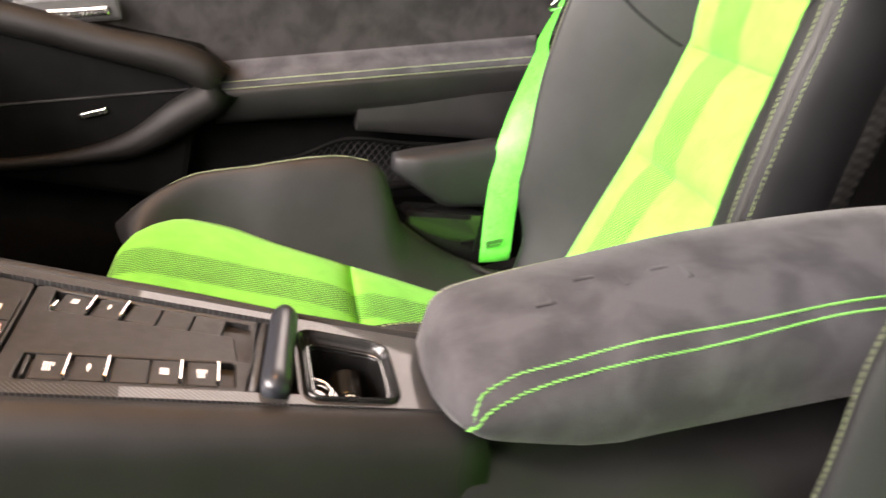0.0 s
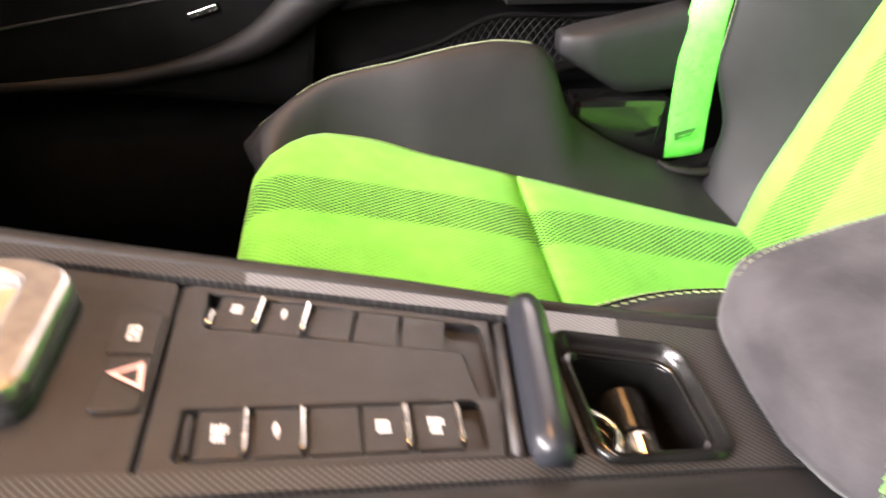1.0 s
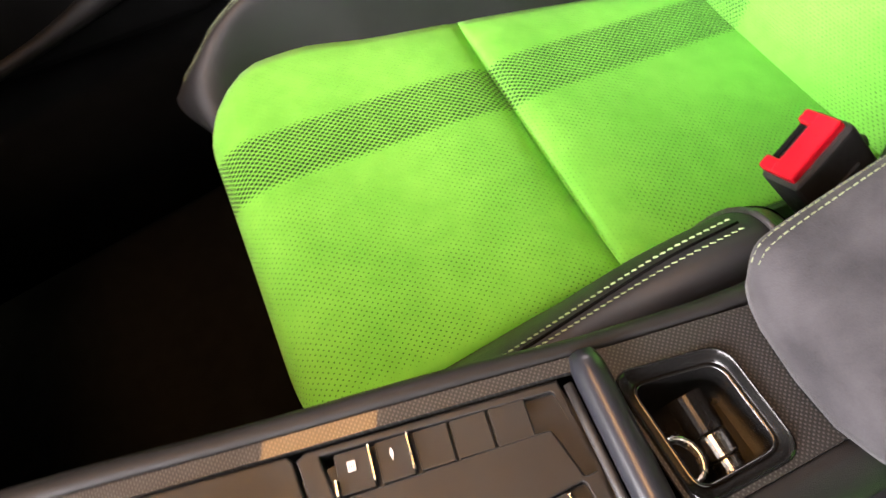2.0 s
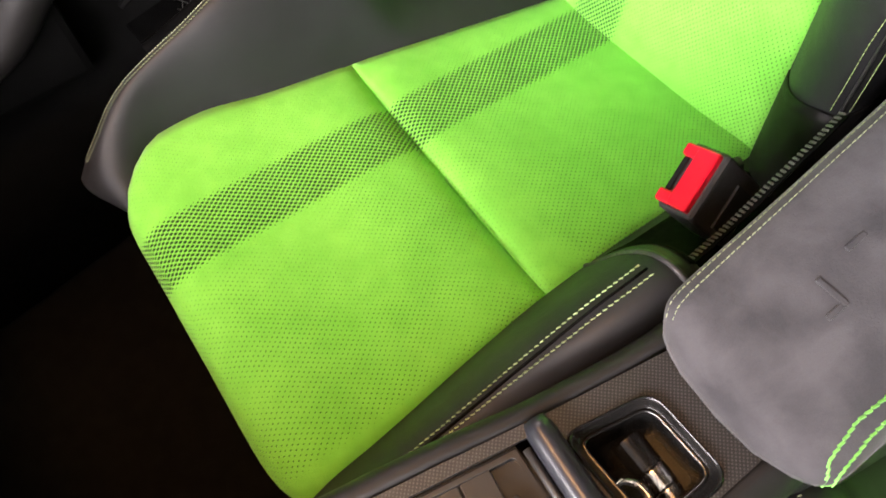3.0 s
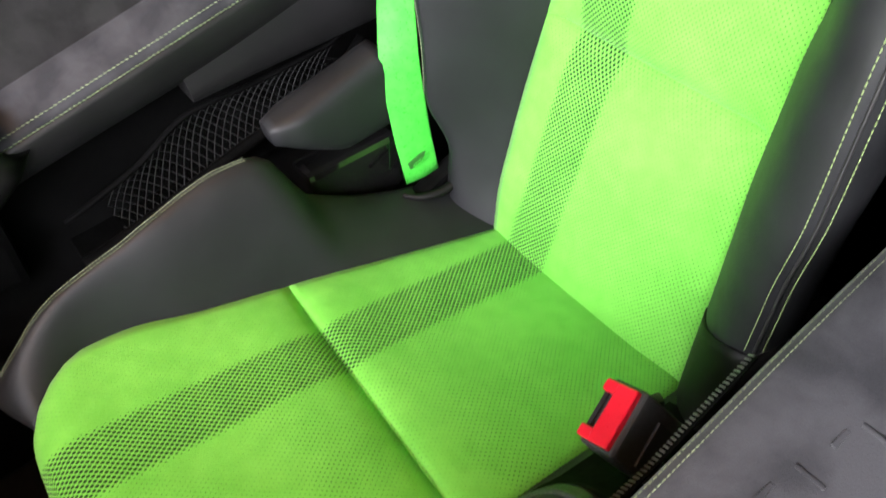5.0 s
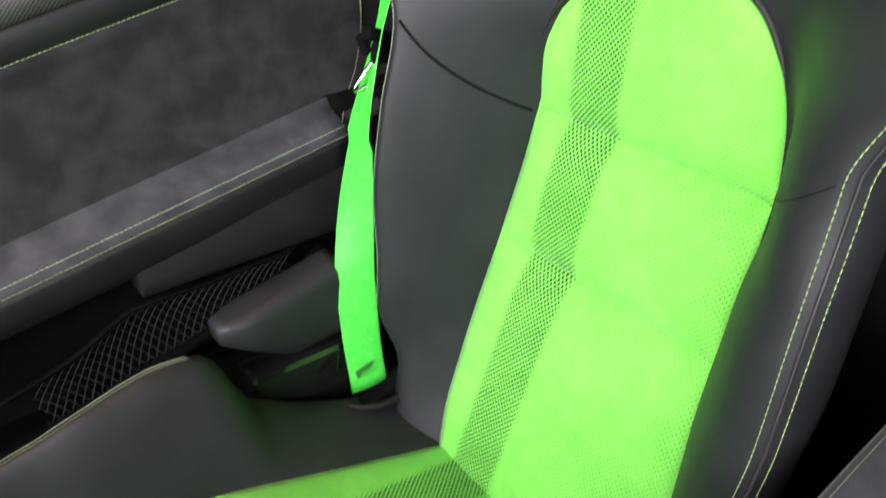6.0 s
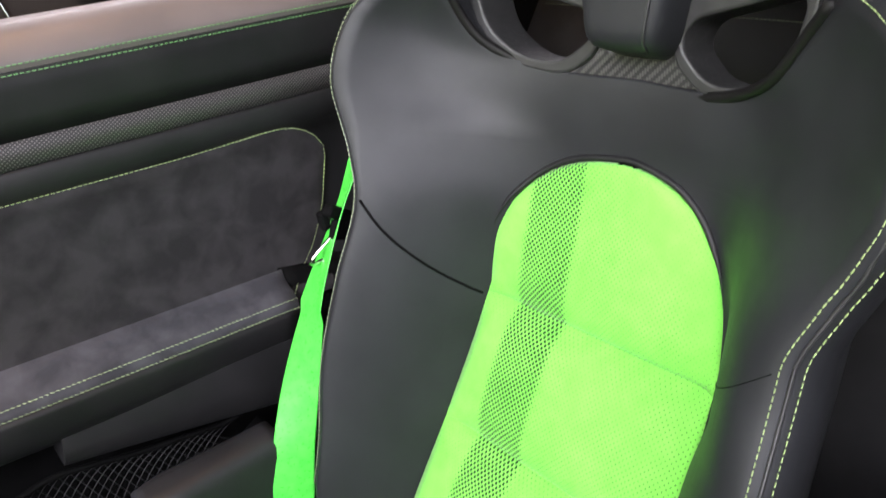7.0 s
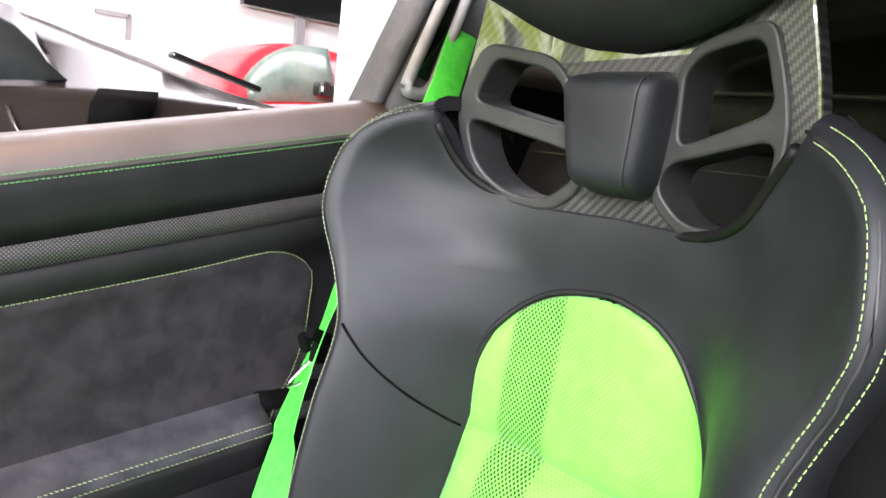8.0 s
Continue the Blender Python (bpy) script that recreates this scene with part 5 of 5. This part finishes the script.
net_x = lambda y, f: 0.462 + 0.014 * f * (1 - f) * 4
N = 34
for k in range(N):
    for sgn in (1, -1):
        prev = None
        for j in range(9):
            f = j / 8
            y = 0.03 + 0.45 * (k + sgn * f * 4.5 + (0 if sgn == 1 else 4.5)) / N
            if not 0.03 <= y <= 0.425:
                prev = None
                continue
            p = (net_x(y, f), y, net_low(y) + (net_top(y) - net_low(y)) * f)
            if prev:
                strand(bm, prev, p)
            prev = p
part("net", bm, plain("net_cord", (0.007, 0.007, 0.007), (0.013, 0.013, 0.013), 0.75, spec=0.4), door, "black elastic net")
tube("net_edge", [(0.461, y, net_low(y)) for y in np.linspace(0.0, 0.49, 30)], 0.009, DARK_TRIM, door, "black padded pocket edge", sides=10)
tube("net_edge", [(0.462, y, net_top(y)) for y in np.linspace(0.03, 0.48, 30)], 0.004, DARK_TRIM, door, "black elastic edge", sides=8)
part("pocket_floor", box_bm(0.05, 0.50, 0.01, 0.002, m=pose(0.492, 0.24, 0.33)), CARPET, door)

# ---- body pillar beside the belt ----
pillar = thing("belt_pillar", "dark grey trim pillar behind the passenger door", "car pillar", (0.55, -0.3, 0.9))
rows = []
for t in np.linspace(0, 1, 8):
    z = 0.60 + 0.80 * t
    dy = -0.225 - max(0, z - 1.04) * 0.46
    rows.append([(0.60, dy + 0.005, z), (0.535, dy, z), (0.515, dy - 0.012, z), (0.508, dy - 0.05, z), (0.506, dy - 0.12, z), (0.505, dy - 0.20, z)])
grid("pillar_trim", rows, PILLAR, pillar, thick=0.006)
tube("door_seal", [(0.525, -0.215 - max(0, z - 1.04) * 0.46, z) for z in np.linspace(0.65, 1.4, 12)], 0.013, PILLAR, pillar, "grey rubber door seal", sides=10)
loop = rounded([(-0.262, 1.10), (-0.312, 1.10), (-0.385, 1.30), (-0.345, 1.30)], 0.02)
tube("belt_guide", [(0.497, y, z) for y, z in loop], 0.010, GREY_PLASTIC, pillar, "light grey belt guide", sides=10, closed=True)
part("guide_slot", box_bm(0.006, 0.035, 0.16, 0.003, m=pose(0.5, -0.325, 1.2, 20, 0, 0)), GLOSS, pillar, "dark slot")

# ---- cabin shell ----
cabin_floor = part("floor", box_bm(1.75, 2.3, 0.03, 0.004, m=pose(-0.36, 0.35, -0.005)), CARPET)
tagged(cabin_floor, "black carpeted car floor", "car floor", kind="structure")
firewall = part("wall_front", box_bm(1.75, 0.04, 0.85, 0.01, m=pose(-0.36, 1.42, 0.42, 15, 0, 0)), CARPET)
tagged(firewall, "black carpeted footwell bulkhead", "bulkhead", kind="structure")
rows = []
for x in np.linspace(-1.2, 0.52, 12):
    rows.append([(x, 1.45, 0.42), (x, 1.08, 0.40), (x, 1.0, 0.46), (x, 0.98, 0.60), (x, 1.02, 0.71), (x, 1.12, 0.77), (x, 1.4, 0.79), (x, 1.75, 0.78), (x, 1.75, 0.42)])
dash = thing("dashboard", "black leather dashboard ahead of the seats", "dashboard", (-0.35, 1.2, 0.45))
grid("dash_cover", rows, LEATHER_TRIM, dash, closed=True, caps=True)
rows = []
for x in np.linspace(-1.18, 0.50, 14):
    rows.append([(x, -0.42, 0.0), (x, -0.47, 0.55), (x, -0.52, 0.95), (x, -0.56, 1.045), (x, -0.60, 1.06), (x, -0.95, 1.06), (x, -1.0, 0.9)])
bulkhead = thing("wall_rear", "black leather rear bulkhead with a stitched shelf edge", "bulkhead", (-0.35, -0.5, 0.0), kind="structure")
grid("bulkhead_cover", rows, LEATHER_TRIM, bulkhead, thick=0.01)
stitches("stitching", [(x, -0.548, 1.032) for x in np.linspace(-1.1, 0.48, 30)], bulkhead, THREAD_DARK, up=(0, 1, 0.4), label="pale thread", width=0.0008)
rows = []
for x in np.linspace(-1.15, 0.40, 12):
    rows.append([(x, -0.66, 1.05), (x, -0.64, 1.13), (x, -0.655, 1.155), (x, -0.80, 1.17), (x, -0.82, 1.38), (x, -1.1, 1.38), (x, -1.1, 1.05)])
hump = thing("rear_cover", "black leather covered engine hump behind the seats", "engine cover", (-0.1, -0.95, 1.05))
grid("cover", rows, LEATHER_TRIM, hump, closed=True, caps=True)
tube("cover_edge", [(x, -0.652, 1.152) for x in np.linspace(-1.1, 0.38, 8)], 0.006, PLASTIC, hump, "black moulded edge", sides=8)
rows = []
for y in np.linspace(-0.95, 0.42, 14):
    row = []
    for k in range(15):
        f = k / 14
        x = -1.12 + 1.50 * f
        row.append((x, y, 1.30 + 0.07 * math.sin(math.pi * f) - 0.05 * max(0, -y - 0.2)))
    rows.append(row)
roof = grid("ceiling", rows, SUEDE_DOOR, None, thick=0.02)
tagged(roof, "dark suede headliner over the cabin", "headliner", kind="structure")

driver_side = part("wall_left", box_bm(0.05, 2.2, 1.0, 0.01, m=pose(-1.22, 0.4, 0.5)), DARK_TRIM)
tagged(driver_side, "plain black driver's side lining", "car side", kind="structure")
quarter = part("quarter_panel", box_bm(0.03, 0.75, 0.64, 0.01, m=pose(0.53, -0.72, 0.85)), DARK_TRIM)
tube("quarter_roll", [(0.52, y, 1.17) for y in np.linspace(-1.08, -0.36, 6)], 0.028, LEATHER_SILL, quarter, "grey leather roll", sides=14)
tagged(quarter, "black rear quarter trim below the side glass", "side trim", kind="structure")

# ---- showroom ----
GROUND = -0.16
WALL = plain("white_wall_paint", (0.74, 0.74, 0.73), (0.82, 0.82, 0.81), 0.7, var=2, grain=0.1, grain_scale=200)
# dark tone for unseen surfaces, chosen to cut bounce light into the cabin
LOW_BOUNCE_GREY = plain("low_bounce_grey", (0.14, 0.14, 0.14), (0.19, 0.19, 0.188), 0.7, var=2, grain=0.1, grain_scale=200)
# floor tone also lowered to cut bounce light
TILE = plain("grey_floor_tile", (0.24, 0.235, 0.23), (0.32, 0.315, 0.31), 0.25, var=3)
sh_floor = part("ground", box_bm(18, 18, 0.1, m=pose(1.0, 0, GROUND - 0.05)), TILE)
tagged(sh_floor, "polished light grey showroom floor", "floor", kind="structure")
sh_ceiling = part("ceiling_showroom", box_bm(18, 18, 0.1, m=pose(1.0, 0, 3.6)), LOW_BOUNCE_GREY)
tagged(sh_ceiling, "unseen showroom ceiling, darkened to cut bounce light", "ceiling", kind="structure")
for name, sx, sy, x, y in (("wall_east", 0.2, 18, 7.2, 0), ("wall_south", 18, 0.2, 1, -9)):
    w = part(name, box_bm(sx, sy, 3.8, m=pose(x, y, 1.7)), WALL if name == "wall_east" else LOW_BOUNCE_GREY)
    tagged(w, "white painted showroom wall" if name == "wall_east" else "unseen showroom wall, darkened to cut bounce light", "wall", kind="structure")
# unseen west wall; its window bars are invented to go with the side fill
w = thing("wall_west", "unseen grey wall with window bars added behind the side fill", "wall", (-7.2, 0, 0), kind="structure")
part("parapet", box_bm(0.2, 18, 0.8, m=pose(-7.2, 0, 0.24)), LOW_BOUNCE_GREY, w)
part("lintel", box_bm(0.2, 18, 0.4, m=pose(-7.2, 0, 3.4)), LOW_BOUNCE_GREY, w)
part("wall_panel", box_bm(0.2, 8.8, 2.56, m=pose(-7.2, -4.6, 1.92)), LOW_BOUNCE_GREY, w)
for y in (-0.15, 1.6, 3.2, 4.6):
    part("mullion", box_bm(0.16, 0.10, 2.56, 0.01, m=pose(-7.2, y, 1.92)), GREY_PLASTIC, w)
w = thing("wall_north", "white showroom wall with a large window front", "wall", (1, 4.6, 0), kind="structure")
part("parapet", box_bm(15, 0.2, 0.8, m=pose(0, 4.6, 0.24)), WALL, w)
part("lintel", box_bm(15, 0.2, 0.4, m=pose(0, 4.6, 3.4)), WALL, w)
for x in (-6.5, -3.5, -0.5, 2.5, 5.5):
    part("mullion", box_bm(0.10, 0.16, 2.6, 0.01, m=pose(x, 4.6, 1.9)), GREY_PLASTIC, w)


def foliage_glow():
    m = bpy.data.materials.new("sunlit_trees_far_off")
    nt, b = nodes_of(m)
    n = noise_node(nt, 1.1, 8)
    col = mix_color(nt, ramp(nt, n.outputs[0], 0.42, 0.6), (0.30, 0.40, 0.05), (0.95, 1.0, 0.72))
    b.inputs["Base Color"].default_value = (0, 0, 0, 1)
    nt.links.new(col, b.inputs["Emission Color"])
    b.inputs["Emission Strength"].default_value = 13.0
    return m


backdrop = part("backdrop", box_bm(40, 0.1, 10, m=pose(0, 16, 3)), foliage_glow())
tagged(backdrop, "sunlit trees beyond the showroom windows", "backdrop", kind="structure")

CAR_GREY = plain("grey_car_paint", (0.018, 0.015, 0.013), (0.024, 0.020, 0.017), 0.22, var=1.5, rough_var=0.0, coat=0.1)
CAR_RED = plain("red_car_paint", (0.60, 0.02, 0.03), (0.68, 0.03, 0.04), 0.25, var=1.5, rough_var=0.0, coat=0.6)
GLASS_DARK = plain("tinted_glass", (0.02, 0.022, 0.022), (0.035, 0.04, 0.04), 0.12, var=5, coat=0.15)
GLASS_PALE = plain("pale_glass", (0.10, 0.14, 0.12), (0.2, 0.24, 0.2), 0.12, var=5)
RUBBER = plain("tyre_rubber", (0.015, 0.015, 0.015), (0.025, 0.025, 0.025), 0.8, var=20)


def wheel(parent, x, y, radius, width):
    w = part("wheel", cyl_bm(radius, width, pose(x, y, GROUND + radius, 0, 90, 0), 36, 0.03), RUBBER, parent, "black tyre")
    part("rim", cyl_bm(radius * 0.66, width + 0.02, pose(x, y, GROUND + radius, 0, 90, 0), 24, 0.01), CHROME, w, "metal rim")
    for k in range(5):
        part("spoke", box_bm(width + 0.04, 0.05, radius * 1.2, 0.01, m=pose(x, y, GROUND + radius, k * 36, 0, 0)), PLASTIC, w, "dark spoke")


def sports_car(name, label, x0, depth, roofline, belt, paint, y_front, y_back, window, height=0.0):
    """A low car standing along y, its near flank at x0."""
    car = thing(name, label, "car", (x0 + depth / 2, (y_front + y_back) / 2, GROUND))
    top, waist = spline(*roofline), spline(*belt)
    rows = []
    for y in np.linspace(y_back, y_front, 40):
        e = min(1.0, (y - y_back) / 0.25, (y_front - y) / 0.4)
        e = max(e, 0.0) ** 0.5
        b, t = waist(y), max(top(y), waist(y) + 0.01)
        half = [(0.10, GROUND + 0.14), (0.02, GROUND + 0.25), (0.0, GROUND + 0.5), (0.03, GROUND + 0.68 * (b - GROUND)), (0.0, b - 0.06), (0.03, b), (0.10, b + 0.02), (0.24 - 0.08 * (t - b), b + (t - b) * 0.62), (0.36, t - 0.015), (0.52, t)]
        near = [(x0 + a * (0.6 + 0.4 * e) + (1 - e) * 0.25, y, z) for a, z in half]
        far = [(2 * x0 + depth - p[0], y, p[2]) for p in near[::-1]]
        rows.append(near + far)
    grid("body", rows, paint, car, closed=True, caps=True)
    if window:
        ya, yb, glass = window
        rows = []
        for y in np.linspace(ya, yb, 16):
            b, t = waist(y), top(y)
            fade = min(1, (y - ya) / 0.10 + 0.02)
            lo, hi = b + 0.035, b + 0.035 + (t - b - 0.06) * fade
            rows.append([(x0 + 0.098, y, lo), (x0 + 0.135, y, (lo + hi) / 2), (x0 + 0.20 - 0.05 * (1 - fade), y, hi)])
        grid("side_window", rows, glass, car, "tinted side window", thick=0.004)
    return car


car_a = sports_car("sports_car", "dark grey mid-engined sports car parked in the showroom", 2.0, 1.75,
                   ([-1.15, -1.064, -0.81, -0.663, -0.47, -0.349, -0.143, 0.1, 0.5, 0.9, 1.6], [1.07, 1.10, 1.14, 1.175, 1.225, 1.25, 1.30, 1.33, 1.32, 1.15, 0.75]),
                   ([-1.15, -0.8, -0.4, 0.0, 0.8, 1.6], [1.02, 1.06, 1.06, 1.03, 0.90, 0.62]), CAR_GREY, 2.6, -1.2, (-0.2, 0.8, GLASS_DARK))
grid("air_intake", [[(1.985, -0.23, 0.955), (1.985, -0.405, 0.965)], [(1.995, -0.24, 1.03), (1.995, -0.432, 1.035)], [(2.03, -0.268, 1.06), (2.03, -0.45, 1.07)]], DARK_TRIM, car_a, "black side air intake", thick=0.02)
part("rear_blade", box_bm(0.05, 0.36, 0.022, 0.008, m=pose(2.30, -0.76, 1.186, 13.5, 0, 0)), GLOSS, car_a, "black rear deck blade")
part("tail_lamp", box_bm(0.06, 0.42, 0.07, 0.015, m=pose(2.07, -0.93, 1.03, 0, 0, 6)), GLOSS, car_a, "dark tail lamp")
tube("door_gap", [(1.998, -0.02, 1.0), (1.992, -0.06, 0.9), (1.995, -0.07, 0.7), (1.99, -0.02, 0.5)], 0.006, GLOSS, car_a, "dark door gap", sides=6)
wheel(car_a, 2.12, -0.75, 0.34, 0.28)
wheel(car_a, 2.12, 1.75, 0.33, 0.25)
car_b = sports_car("red_car", "red car with a black mirror parked by the wall", 4.6, 1.7,
                   ([-4.8, -3.8, -3.1, -2.75, -2.5, -2.3, -2.13, -2.02, -1.6, -0.8], [1.0, 1.45, 1.62, 1.65, 1.64, 1.56, 1.42, 1.26, 1.04, 0.86]), ([-4.8, -3.0, -2.0, -0.8], [0.95, 1.18, 1.10, 0.80]), CAR_RED, -0.7, -4.9, (-2.86, -2.07, GLASS_PALE))
part("mirror", box_bm(0.14, 0.12, 0.12, 0.04, 4, pose(4.6, -2.62, 1.30)), GLOSS, car_b, "glossy black door mirror")
wheel(car_b, 4.72, -3.9, 0.33, 0.24)
wheel(car_b, 4.72, -1.6, 0.33, 0.24)
screen = thing("wall_screen", "dark wall-mounted display panel on a post", "display", (6.9, -3.6, 2.1))
part("panel", box_bm(0.08, 1.25, 0.75, 0.01, m=pose(6.95, -3.65, 2.52)), GLOSS, screen)
part("post", box_bm(0.06, 0.10, 2.4, 0.01, m=pose(6.98, -3.72, 1.04)), GREY_PLASTIC, screen, "grey post")
frame_w = thing("wall_sign", "grey angular sign frame on the white wall", "sign frame", (7.05, -1.85, 1.75))
part("bar", box_bm(0.04, 0.30, 0.045, 0.004, m=pose(7.07, -1.83, 1.84)), GREY_PLASTIC, frame_w)
part("bar", box_bm(0.04, 0.04, 0.24, 0.004, m=pose(7.07, -1.975, 1.745)), GREY_PLASTIC, frame_w)
column = part("column", box_bm(0.4, 0.5, 3.76, 0.01, m=pose(4.1, -2.78, 1.7)), WALL)
tagged(column, "white square showroom column", "column", kind="structure")
# unseen glowing panels, added to go with the overhead lamps
for x, y, sx, sy in ((-0.3, 0.68, 2.4, 0.5), (-2.6, 0.8, 1.6, 3.0), (4.2, -2.0, 2.0, 5.0)):
    p = thing("ceiling_light", "unseen white glowing panel added on the ceiling", "ceiling light", (x, y, 3.55), "ceiling lights")
    part("frame", box_bm(sx + 0.06, sy + 0.06, 0.05, 0.005, m=pose(x, y, 3.53)), GREY_PLASTIC, p)
    part("diffuser", box_bm(sx, sy, 0.02, m=pose(x, y, 3.50)), glowing("lamp_panel", (1.0, 0.97, 0.93), 1.5), p)
